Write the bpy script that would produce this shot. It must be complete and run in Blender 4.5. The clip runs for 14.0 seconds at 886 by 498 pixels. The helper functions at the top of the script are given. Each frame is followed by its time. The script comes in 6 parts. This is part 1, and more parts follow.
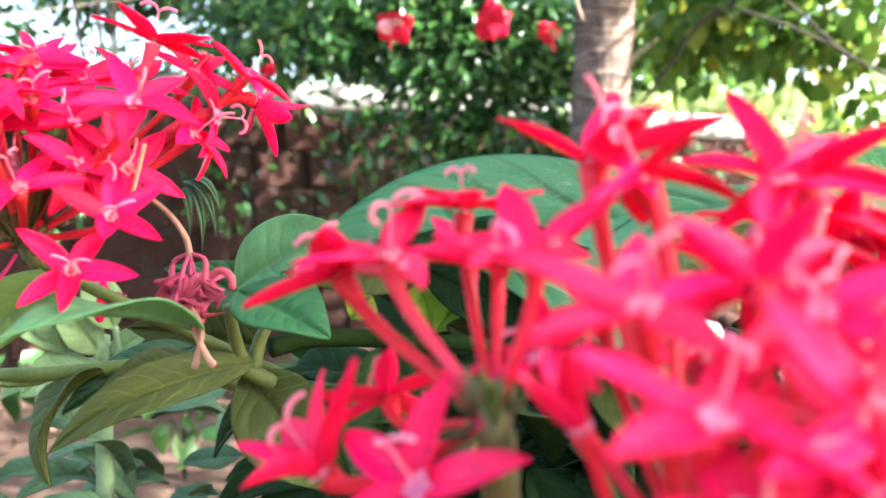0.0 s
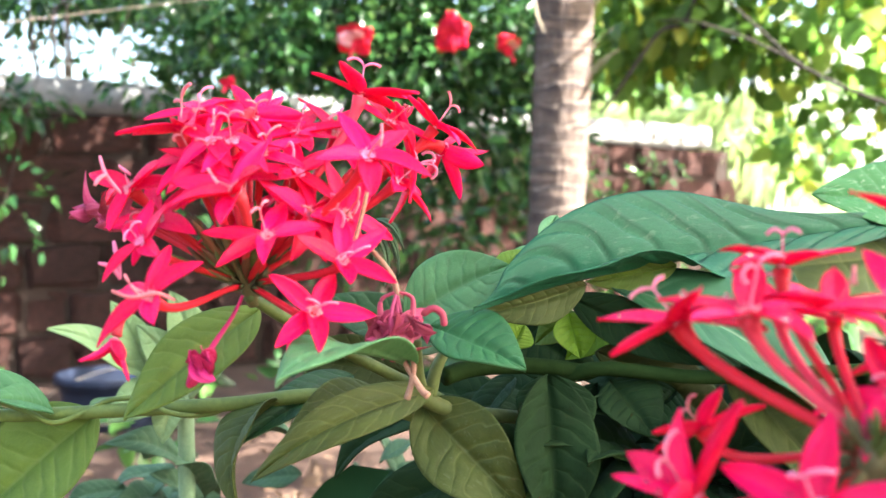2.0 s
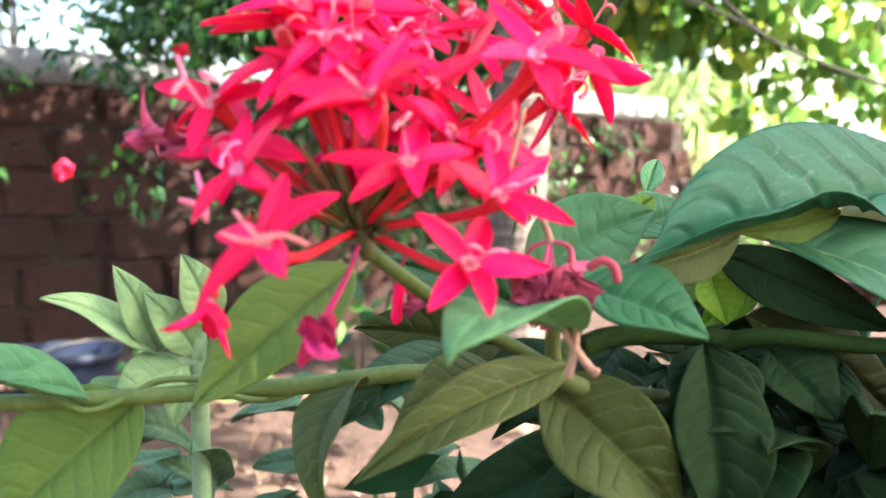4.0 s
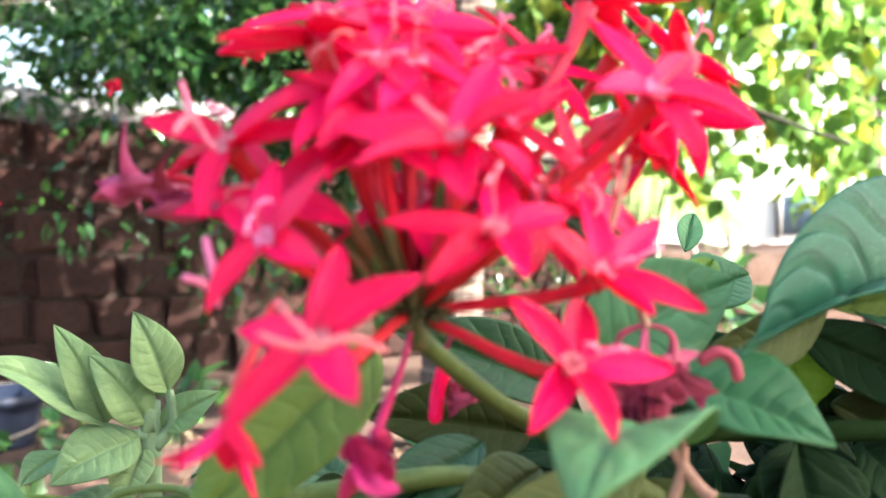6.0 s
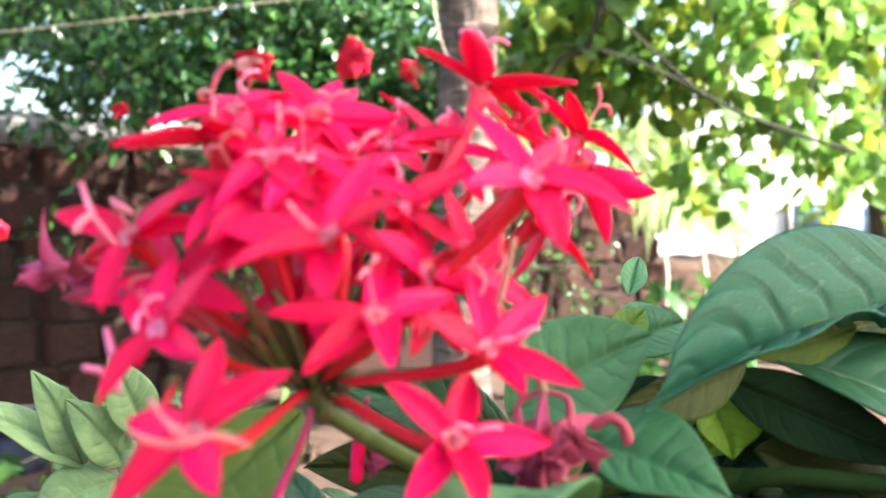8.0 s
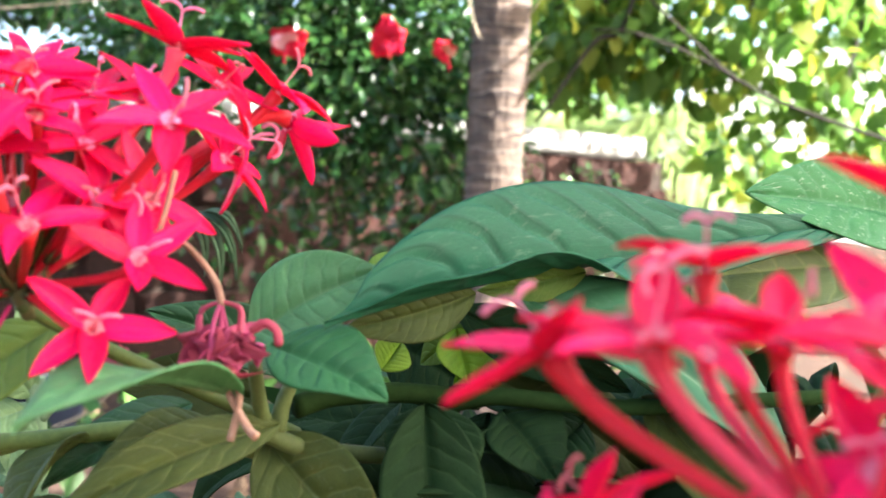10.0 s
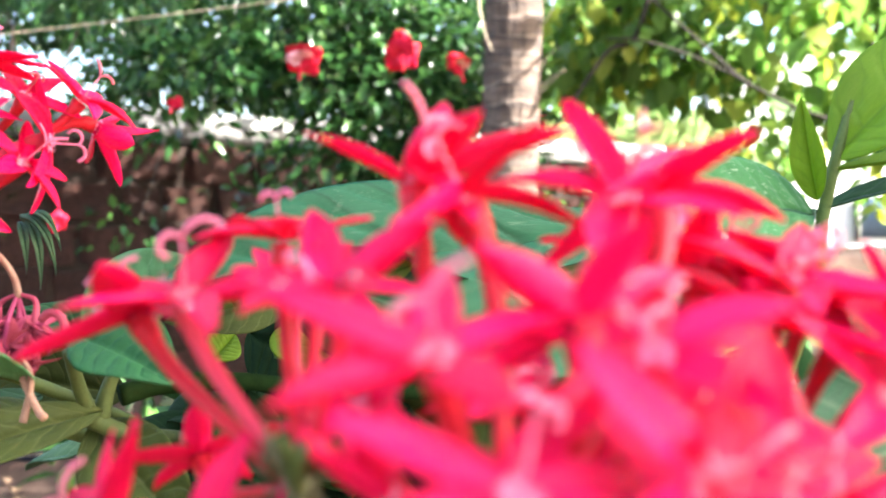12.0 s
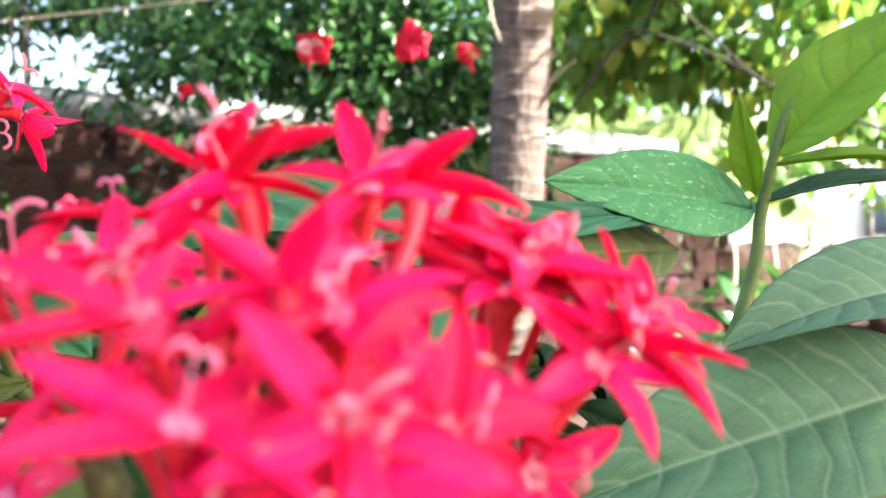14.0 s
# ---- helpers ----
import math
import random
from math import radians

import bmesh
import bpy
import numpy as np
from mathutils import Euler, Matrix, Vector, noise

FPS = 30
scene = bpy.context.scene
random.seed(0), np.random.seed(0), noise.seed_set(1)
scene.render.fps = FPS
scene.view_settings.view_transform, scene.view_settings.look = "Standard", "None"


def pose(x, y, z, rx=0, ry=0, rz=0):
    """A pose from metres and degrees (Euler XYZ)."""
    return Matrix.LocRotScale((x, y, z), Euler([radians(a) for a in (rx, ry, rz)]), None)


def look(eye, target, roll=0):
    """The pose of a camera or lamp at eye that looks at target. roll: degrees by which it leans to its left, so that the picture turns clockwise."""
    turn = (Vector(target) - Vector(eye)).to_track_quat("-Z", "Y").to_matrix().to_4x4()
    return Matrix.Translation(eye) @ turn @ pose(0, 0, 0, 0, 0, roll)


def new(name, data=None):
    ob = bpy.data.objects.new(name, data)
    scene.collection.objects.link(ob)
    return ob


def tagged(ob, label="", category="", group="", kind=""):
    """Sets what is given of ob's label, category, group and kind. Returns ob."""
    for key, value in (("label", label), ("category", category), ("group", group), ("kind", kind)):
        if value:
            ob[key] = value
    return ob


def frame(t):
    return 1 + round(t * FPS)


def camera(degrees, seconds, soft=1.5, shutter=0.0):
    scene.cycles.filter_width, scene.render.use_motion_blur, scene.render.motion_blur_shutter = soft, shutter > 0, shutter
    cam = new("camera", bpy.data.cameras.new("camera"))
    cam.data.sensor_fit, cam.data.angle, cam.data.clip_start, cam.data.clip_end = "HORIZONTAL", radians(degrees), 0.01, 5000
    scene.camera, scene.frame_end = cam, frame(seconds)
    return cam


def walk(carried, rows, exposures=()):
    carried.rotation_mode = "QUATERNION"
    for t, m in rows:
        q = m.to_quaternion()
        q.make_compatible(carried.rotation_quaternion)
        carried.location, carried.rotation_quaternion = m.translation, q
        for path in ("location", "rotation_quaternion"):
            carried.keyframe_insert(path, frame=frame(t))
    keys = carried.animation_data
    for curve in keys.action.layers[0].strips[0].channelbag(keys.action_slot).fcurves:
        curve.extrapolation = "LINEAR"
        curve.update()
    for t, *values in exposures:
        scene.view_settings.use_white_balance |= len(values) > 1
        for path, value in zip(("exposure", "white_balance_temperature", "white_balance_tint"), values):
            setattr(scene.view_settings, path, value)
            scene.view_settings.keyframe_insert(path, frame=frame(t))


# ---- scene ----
cam = camera(45.23, 14.0)

PATH = [
    (0, (0.0167, -0.0205, 0.7976), (-0.0858, 1.9748, 0.7076), 1.01),
    (0.5, (0.0094, -0.0288, 0.7995), (-0.0538, 1.9682, 0.7101), 1.36),
    (1, (0.0004, -0.0326, 0.7944), (-0.0241, 1.9647, 0.6934), 0.92),
    (1.5, (-0.0122, -0.0311, 0.7973), (0.0067, 1.9671, 0.7144), 0.72),
    (2, (-0.0286, -0.0369, 0.8031), (-0.0390, 1.9618, 0.7316), 0.47),
    (2.5, (-0.0440, -0.0311, 0.8046), (-0.0589, 1.9674, 0.7299), 1.04),
    (3, (-0.0548, -0.0224, 0.8027), (-0.0309, 1.9736, 0.6780), 1.09),
    (3.2, (-0.0569, -0.0153, 0.7999), (-0.0244, 1.9798, 0.6640), 0.79),
    (5.3, (-0.0697, 0.0360, 0.7942), (0.1043, 2.0271, 0.7225), 1.53),
    (5.5, (-0.0726, 0.0398, 0.7940), (0.1107, 2.0303, 0.7295), 1.73),
    (6, (-0.0753, 0.0454, 0.7989), (0.1311, 2.0342, 0.7522), 0.85),
    (6.5, (-0.0730, 0.0491, 0.8031), (0.1577, 2.0356, 0.7797), -0.30),
    (7, (-0.0724, 0.0469, 0.8033), (0.1307, 2.0365, 0.7863), -0.39),
    (7.2, (-0.0723, 0.0475, 0.8039), (0.1392, 2.0362, 0.7883), -0.35),
    (9.3, (-0.0340, 0.0117, 0.8078), (0.0960, 2.0071, 0.7652), 0.09),
    (9.5, (-0.0299, 0.0106, 0.8051), (0.0990, 2.0059, 0.7569), 0.16),
    (10, (-0.0140, 0.0072, 0.8003), (0.0932, 2.0036, 0.7454), 1.13),
    (10.5, (-0.0003, 0.0005, 0.7933), (0.0702, 1.9985, 0.7392), 1.18),
    (11, (0.0097, -0.0030, 0.7932), (0.0733, 1.9954, 0.7458), 1.04),
    (11.5, (0.0210, -0.0015, 0.7954), (0.0830, 1.9972, 0.7569), 0.51),
    (12, (0.0255, -0.0062, 0.7974), (0.0803, 1.9928, 0.7665), 0.01),
    (12.5, (0.0312, -0.0126, 0.7987), (0.0817, 1.9865, 0.7638), 0.81),
    (13, (0.0374, -0.0173, 0.7949), (0.0870, 1.9816, 0.7512), 1.24),
    (13.5, (0.0372, -0.0197, 0.7946), (0.0818, 1.9793, 0.7481), 1.98),
    (14, (0.0461, -0.0195, 0.7970), (0.0776, 1.9796, 0.7478), 0.78),
]
walk(cam, [(t, look(eye, target, roll)) for t, eye, target, roll in PATH],
     exposures=[(0, 3.54), (2, 3.56), (3.2, 3.56), (4.6, 3.36), (6, 3.33), (8.2, 3.22), (9.5, 3.23), (11, 3.52), (12.5, 3.36), (14, 3.28)])

# a light depth of field, focused on the flower heads
cam.data.dof.use_dof = True
cam.data.dof.focus_distance = 0.25
cam.data.dof.aperture_fstop = 30.0

# ---- sky, sun, exposure ----
SUN_FROM = Vector((0.77, -0.235, 0.59)).normalized()
world = bpy.data.worlds.new("sky")
scene.world = world
world.use_nodes = True
wn = world.node_tree.nodes
sky = wn.new("ShaderNodeTexSky")
sky.sky_type = "NISHITA"
sky.sun_disc = False
sky.sun_elevation = math.asin(SUN_FROM.z)
sky.sun_rotation = math.atan2(SUN_FROM.x, SUN_FROM.y)
sky.air_density, sky.dust_density, sky.ozone_density = 1.0, 3.0, 1.0
wn["Background"].inputs["Strength"].default_value = 0.10
world.node_tree.links.new(sky.outputs["Color"], wn["Background"].inputs["Color"])
sun_data = bpy.data.lights.new("sun", "SUN")
sun_data.energy, sun_data.angle, sun_data.color = 5.0, radians(0.6), (1.0, 0.96, 0.90)
sun = new("sun", sun_data)
sun.matrix_world = look(SUN_FROM * 20, (0, 0, 0))


# ---- materials ----
def shader(name):
    mat = bpy.data.materials.new(name)
    mat.use_nodes = True
    return mat, mat.node_tree.nodes, mat.node_tree.links, mat.node_tree.nodes["Principled BSDF"]


def noise_node(nodes, links, scale, detail=4.0, coords="Object", rough=0.6):
    tc = nodes.new("ShaderNodeTexCoord")
    nt = nodes.new("ShaderNodeTexNoise")
    nt.inputs["Scale"].default_value, nt.inputs["Detail"].default_value, nt.inputs["Roughness"].default_value = scale, detail, rough
    links.new(tc.outputs[coords], nt.inputs["Vector"])
    return nt


def ramp(nodes, links, source, *stops):
    r = nodes.new("ShaderNodeValToRGB")
    while len(r.color_ramp.elements) < len(stops):
        r.color_ramp.elements.new(0.5)
    for el, (at, col) in zip(r.color_ramp.elements, stops):
        el.position, el.color = at, (*col, 1)
    links.new(source, r.inputs["Fac"])
    return r


def mix(nodes, links, fac, a, b, blend="MIX"):
    m = nodes.new("ShaderNodeMix")
    m.data_type, m.blend_type = "RGBA", blend
    for sock, val in ((m.inputs[0], fac), (m.inputs[6], a), (m.inputs[7], b)):
        if isinstance(val, (int, float)):
            sock.default_value = val
        elif isinstance(val, tuple):
            sock.default_value = (*val, 1)
        else:
            links.new(val, sock)
    return m.outputs[2]


def bump(nodes, links, bsdf, height, strength, distance):
    b = nodes.new("ShaderNodeBump")
    b.inputs["Strength"].default_value, b.inputs["Distance"].default_value = strength, distance
    links.new(height, b.inputs["Height"])
    links.new(b.outputs["Normal"], bsdf.inputs["Normal"])


def grainy(name, dark, light, scale, rough=0.8, relief=0.4, depth=0.004, fine=6.0, spec=0.3):
    """A matt surface with broad stains and fine grain."""
    mat, n, l, p = shader(name)
    broad = noise_node(n, l, scale, 5)
    grain = noise_node(n, l, scale * fine, 6)
    col = ramp(n, l, broad.outputs["Fac"], (0.3, dark), (0.7, light))
    out = mix(n, l, 0.35, col.outputs["Color"], ramp(n, l, grain.outputs["Fac"], (0.35, dark), (0.65, light)).outputs["Color"])
    rnd = n.new("ShaderNodeObjectInfo")
    tone = ramp(n, l, rnd.outputs["Random"], (0.0, (0.72, 0.72, 0.72)), (1.0, (1.2, 1.2, 1.2)))
    out = mix(n, l, 1.0, out, tone.outputs["Color"], "MULTIPLY")
    l.new(out, p.inputs["Base Color"])
    p.inputs["Roughness"].default_value = rough
    p.inputs["Specular IOR Level"].default_value = spec
    bump(n, l, p, grain.outputs["Fac"], relief, depth)
    return mat


def thin(n, l, p, colour, share):
    """Lets a share of the light through a leaf or petal."""
    t = n.new("ShaderNodeBsdfTranslucent")
    l.new(colour, t.inputs["Color"])
    m = n.new("ShaderNodeMixShader")
    m.inputs["Fac"].default_value = share
    out = n["Material Output"]
    l.new(p.outputs["BSDF"], m.inputs[1])
    l.new(t.outputs["BSDF"], m.inputs[2])
    l.new(m.outputs["Shader"], out.inputs["Surface"])


def petal_material(name, low, high, share=0.3, rough=0.42):
    mat, n, l, p = shader(name)
    uv = n.new("ShaderNodeUVMap")
    sep = n.new("ShaderNodeSeparateXYZ")
    l.new(uv.outputs["UV"], sep.inputs["Vector"])
    cells = noise_node(n, l, 9, 4, "UV")
    st = n.new("ShaderNodeMapping")
    st.inputs["Scale"].default_value = (1.5, 26, 1)
    l.new(uv.outputs["UV"], st.inputs["Vector"])
    streak = n.new("ShaderNodeTexNoise")
    streak.inputs["Scale"].default_value = 1.0
    streak.inputs["Detail"].default_value = 3
    l.new(st.outputs["Vector"], streak.inputs["Vector"])
    col = ramp(n, l, streak.outputs["Fac"], (0.3, low), (0.72, high))
    col2 = mix(n, l, 0.25, col.outputs["Color"], ramp(n, l, cells.outputs["Fac"], (0.3, low), (0.7, high)).outputs["Color"])
    rnd = n.new("ShaderNodeObjectInfo")
    tone = ramp(n, l, rnd.outputs["Random"], (0.0, (0.85, 0.9, 0.7)), (1.0, (1.05, 1.1, 1.5)))
    col3 = mix(n, l, 1.0, col2, tone.outputs["Color"], "MULTIPLY")
    l.new(col3, p.inputs["Base Color"])
    wet = ramp(n, l, cells.outputs["Fac"], (0.42, (rough + 0.1,) * 3), (0.6, (rough * 0.45,) * 3))
    l.new(wet.outputs["Color"], p.inputs["Roughness"])
    p.inputs["Specular IOR Level"].default_value = 0.22
    bump(n, l, p, streak.outputs["Fac"], 0.25, 0.0004)
    thin(n, l, p, col3, share)
    return mat


def leaf_material(name, dark, light, vein, share=0.25, rough=0.45, spots=0.0, spec=0.25, furrow=None, veins=9.0):
    """Leaf surface: pinnate veins from the leaf's own coordinates, mottling and fine grain."""
    mat, n, l, p = shader(name)
    uv = n.new("ShaderNodeUVMap")
    sep = n.new("ShaderNodeSeparateXYZ")
    l.new(uv.outputs["UV"], sep.inputs["Vector"])

    def m(op, a, b=0.0, c=0.0):
        k = n.new("ShaderNodeMath")
        k.operation = op
        for i, v in enumerate((a, b, c)):
            if isinstance(v, (int, float)):
                k.inputs[i].default_value = v
            else:
                l.new(v, k.inputs[i])
        return k.outputs[0]
    across = m("ABSOLUTE", m("MULTIPLY_ADD", sep.outputs["Y"], 2.0, -1.0))
    phase = m("FRACT", m("SUBTRACT", m("MULTIPLY", sep.outputs["X"], veins), m("MULTIPLY", m("POWER", across, 1.3), veins * 0.16)))
    near = m("ABSOLUTE", m("SUBTRACT", phase, 0.5))
    side = m("SMOOTH_MIN", m("MULTIPLY", near, 9.0), 1.0, 0.1)
    mid = m("MINIMUM", m("MULTIPLY", across, 22.0), 1.0)
    veinmask = m("SUBTRACT", 1.0, m("MINIMUM", side, mid))
    broad = noise_node(n, l, 4, 4, "UV")
    fine = noise_node(n, l, 60, 6, "UV")
    base = ramp(n, l, broad.outputs["Fac"], (0.3, dark), (0.7, light)).outputs["Color"]
    base = mix(n, l, 0.3, base, ramp(n, l, fine.outputs["Fac"], (0.35, dark), (0.65, light)).outputs["Color"])
    base = mix(n, l, m("MULTIPLY", m("SUBTRACT", 1.0, side), 0.4), base, furrow or vein)
    base = mix(n, l, m("MULTIPLY", m("SUBTRACT", 1.0, mid), 0.55), base, vein)
    if spots:
        dust = noise_node(n, l, 19, 4, "UV", 0.75)
        mask = ramp(n, l, dust.outputs["Fac"], (0.57, (0, 0, 0)), (0.66, (1, 1, 1)))
        base = mix(n, l, m("MULTIPLY", mask.outputs["Color"], spots), base, (0.45, 0.55, 0.42))
    rnd = n.new("ShaderNodeObjectInfo")
    tone = ramp(n, l, rnd.outputs["Random"], (0.0, (0.8, 0.85, 0.8)), (1.0, (1.2, 1.12, 1.1)))
    base = mix(n, l, 1.0, base, tone.outputs["Color"], "MULTIPLY")
    l.new(base, p.inputs["Base Color"])
    p.inputs["Roughness"].default_value = rough
    p.inputs["Specular IOR Level"].default_value = spec
    bump(n, l, p, m("ADD", m("MULTIPLY", fine.outputs["Fac"], 0.5), m("MULTIPLY", veinmask, -0.4)), 0.4, 0.0006)
    thin(n, l, p, mix(n, l, 0.5, base, light), share)
    return mat


def crown_material(name, dark, light, share=0.35, rough=0.4, pale=None, spec=0.4):
    """Small leaves of a crown: each leaf has its own tone."""
    mat, n, l, p = shader(name)
    geo = n.new("ShaderNodeNewGeometry")
    stops = [(0.0, dark), (0.75, light)] + ([(0.97, pale)] if pale else [])
    col = ramp(n, l, geo.outputs["Random Per Island"], *stops).outputs["Color"]
    fine = noise_node(n, l, 30, 4)
    col = mix(n, l, 0.4, col, ramp(n, l, fine.outputs["Fac"], (0.3, dark), (0.7, light)).outputs["Color"])
    l.new(col, p.inputs["Base Color"])
    p.inputs["Roughness"].default_value = rough
    p.inputs["Specular IOR Level"].default_value = spec
    thin(n, l, p, col, share)
    return mat


M_PETAL = petal_material("red_petal", (0.86, 0.003, 0.046), (0.97, 0.010, 0.145), 0.42)
M_PETAL_OLD = petal_material("faded_petal", (0.30, 0.014, 0.05), (0.56, 0.10, 0.15), 0.2, 0.6)
M_PETAL_WILT = petal_material("wilting_petal", (0.42, 0.010, 0.07), (0.72, 0.04, 0.17), 0.25, 0.5)
M_TUBE = petal_material("flower_tube", (0.55, 0.008, 0.02), (0.76, 0.025, 0.045), 0.2, 0.5)
M_TUBE_PALE = petal_material("pale_tube", (0.60, 0.02, 0.045), (0.78, 0.065, 0.085), 0.2, 0.55)
M_STIGMA = petal_material("pink_stigma", (0.72, 0.12, 0.18), (0.88, 0.30, 0.35), 0.25, 0.6)
M_THROAT = petal_material("throat_hair", (0.82, 0.15, 0.23), (0.92, 0.42, 0.46), 0.3, 0.7)
M_HIB = petal_material("hibiscus_petal", (0.62, 0.006, 0.03), (0.88, 0.03, 0.075), 0.25)
M_HIB_PALE = petal_material("pale_hibiscus_petal", (0.90, 0.25, 0.22), (0.95, 0.66, 0.52), 0.3)
M_LEAF = leaf_material("shrub_leaf", (0.009, 0.038, 0.011), (0.021, 0.078, 0.022), (0.045, 0.12, 0.045), 0.15, 0.5, 0.05)
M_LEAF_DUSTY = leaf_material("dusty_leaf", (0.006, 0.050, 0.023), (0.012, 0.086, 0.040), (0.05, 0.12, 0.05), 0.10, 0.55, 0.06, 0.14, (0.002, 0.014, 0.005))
M_LEAF_SPECKLED = leaf_material("speckled_leaf", (0.025, 0.115, 0.035), (0.045, 0.18, 0.06), (0.07, 0.20, 0.09), 0.2, 0.55, 0.4, 0.15)
M_LEAF_PALE = leaf_material("young_leaf", (0.075, 0.205, 0.078), (0.15, 0.35, 0.14), (0.20, 0.38, 0.18), 0.4, 0.5, 0.06)
M_LEAF_FRESH = leaf_material("fresh_leaf", (0.018, 0.09, 0.028), (0.04, 0.155, 0.05), (0.07, 0.20, 0.08), 0.25, 0.5, 0.04, 0.2)
M_LEAF_RIBBED = leaf_material("ribbed_leaf", (0.022, 0.085, 0.036), (0.042, 0.135, 0.058), (0.32, 0.44, 0.27), 0.2, 0.5, 0.04, 0.2, (0.03, 0.10, 0.04))
M_LEAF_LIME = leaf_material("lime_leaf", (0.11, 0.18, 0.028), (0.20, 0.29, 0.055), (0.24, 0.32, 0.09), 0.45, 0.55, 0.04)
M_LEAF_MID = leaf_material("mid_green_leaf", (0.035, 0.085, 0.04), (0.075, 0.15, 0.07), (0.18, 0.25, 0.14), 0.25, 0.55, 0.06, 0.2)
M_LEAF_SAGE = leaf_material("sage_leaf", (0.13, 0.22, 0.085), (0.24, 0.36, 0.15), (0.27, 0.38, 0.2), 0.3, 0.6, 0.1)
M_LEAF_OLIVE = leaf_material("olive_leaf", (0.036, 0.055, 0.010), (0.078, 0.105, 0.020), (0.14, 0.17, 0.05), 0.25, 0.6, 0.06)
# Back light is put into this bright yellow-green leaf colour.
M_LEAF_YELLOW = leaf_material("backlit_leaf", (0.16, 0.28, 0.02), (0.30, 0.46, 0.05), (0.14, 0.24, 0.04), 0.55)
# Stem green darkened in its base colour to imitate shade under the leaves.
M_STEM_SHADED = grainy("shaded_green_stem", (0.007, 0.017, 0.004), (0.016, 0.032, 0.008), 120, 0.85, 0.25, 0.0006, 6.0, 0.03)
M_STEM_PALE = grainy("pale_green_stem", (0.045, 0.072, 0.013), (0.10, 0.14, 0.028), 120, 0.6, 0.25, 0.0006)
M_STEM_OLIVE = grainy("olive_stem", (0.035, 0.05, 0.010), (0.085, 0.11, 0.028), 120, 0.7, 0.25, 0.0006)
M_STEM_SAGE = grainy("sage_stem", (0.10, 0.16, 0.075), (0.18, 0.26, 0.13), 120, 0.7, 0.25, 0.0006)
M_STALK = grainy("olive_stalk", (0.055, 0.06, 0.018), (0.14, 0.125, 0.045), 300, 0.6, 0.4, 0.0005)
M_STALK_RED = grainy("reddish_stalk", (0.10, 0.045, 0.015), (0.20, 0.09, 0.035), 300, 0.6, 0.4, 0.0005)
M_DRY = grainy("dry_stalk", (0.26, 0.11, 0.07), (0.50, 0.30, 0.20), 300, 0.75, 0.4, 0.0005)
def bark_material():
    """Palm bark: uneven pale rings, dark scars between them and upright fibres."""
    mat, n, l, p = shader("palm_bark")
    tc = n.new("ShaderNodeTexCoord")
    mp = n.new("ShaderNodeMapping")
    mp.inputs["Scale"].default_value = (7, 7, 1)
    l.new(tc.outputs["Object"], mp.inputs["Vector"])
    fib = n.new("ShaderNodeTexNoise")
    fib.inputs["Scale"].default_value, fib.inputs["Detail"].default_value = 9, 6
    l.new(mp.outputs["Vector"], fib.inputs["Vector"])
    ms = n.new("ShaderNodeMapping")
    ms.inputs["Scale"].default_value = (4, 4, 22)
    l.new(tc.outputs["Object"], ms.inputs["Vector"])
    band = n.new("ShaderNodeTexNoise")
    band.inputs["Scale"].default_value, band.inputs["Detail"].default_value = 1.7, 5
    l.new(ms.outputs["Vector"], band.inputs["Vector"])
    col = ramp(n, l, band.outputs["Fac"], (0.34, (0.013, 0.008, 0.007)), (0.45, (0.045, 0.030, 0.023)), (0.58, (0.10, 0.066, 0.047)), (0.70, (0.225, 0.160, 0.118))).outputs["Color"]
    col = mix(n, l, 0.4, col, ramp(n, l, fib.outputs["Fac"], (0.3, (0.016, 0.010, 0.008)), (0.7, (0.14, 0.10, 0.08))).outputs["Color"])
    uv = n.new("ShaderNodeUVMap")
    sep = n.new("ShaderNodeSeparateXYZ")
    l.new(uv.outputs["UV"], sep.inputs["Vector"])
    fr = n.new("ShaderNodeMath")
    fr.operation = "FRACT"
    l.new(sep.outputs["Y"], fr.inputs[0])
    scar = ramp(n, l, fr.outputs[0], (0.0, (0.0, 0.0, 0.0)), (0.05, (0.9, 0.9, 0.9)), (0.13, (0.1, 0.1, 0.1)), (0.86, (0.0, 0.0, 0.0)), (1.0, (0.0, 0.0, 0.0)))
    dark = ramp(n, l, fr.outputs[0], (0.0, (0.35, 0.3, 0.28)), (0.08, (1.0, 1.0, 1.0)), (0.8, (1.0, 1.0, 1.0)), (1.0, (0.3, 0.26, 0.24)))
    col = mix(n, l, 1.0, col, dark.outputs["Color"], "MULTIPLY")
    worn = n.new("ShaderNodeMath")
    worn.operation = "MULTIPLY"
    l.new(scar.outputs["Color"], worn.inputs[0])
    l.new(fib.outputs["Fac"], worn.inputs[1])
    col = mix(n, l, worn.outputs[0], col, (0.32, 0.24, 0.185))
    l.new(col, p.inputs["Base Color"])
    p.inputs["Roughness"].default_value = 0.9
    bump(n, l, p, fib.outputs["Fac"], 0.9, 0.01)
    return mat


M_BARK = bark_material()
# Near-black leaf: the shrub's deep shade is put into the base colour.
M_LEAF_SHADED = leaf_material("shaded_leaf", (0.005, 0.014, 0.004), (0.012, 0.032, 0.009), (0.02, 0.04, 0.012), 0.05, 0.75, 0.0, 0.08)
# Darker copy of the olive leaf, with shade put into its colour.
M_LEAF_OLIVE_SHADED = leaf_material("shaded_olive_leaf", (0.016, 0.022, 0.004), (0.036, 0.046, 0.010), (0.045, 0.05, 0.015), 0.1, 0.7, 0.0, 0.08)
M_TWIG = grainy("grey_twig", (0.03, 0.024, 0.017), (0.10, 0.08, 0.058), 20, 0.85, 0.6, 0.004)
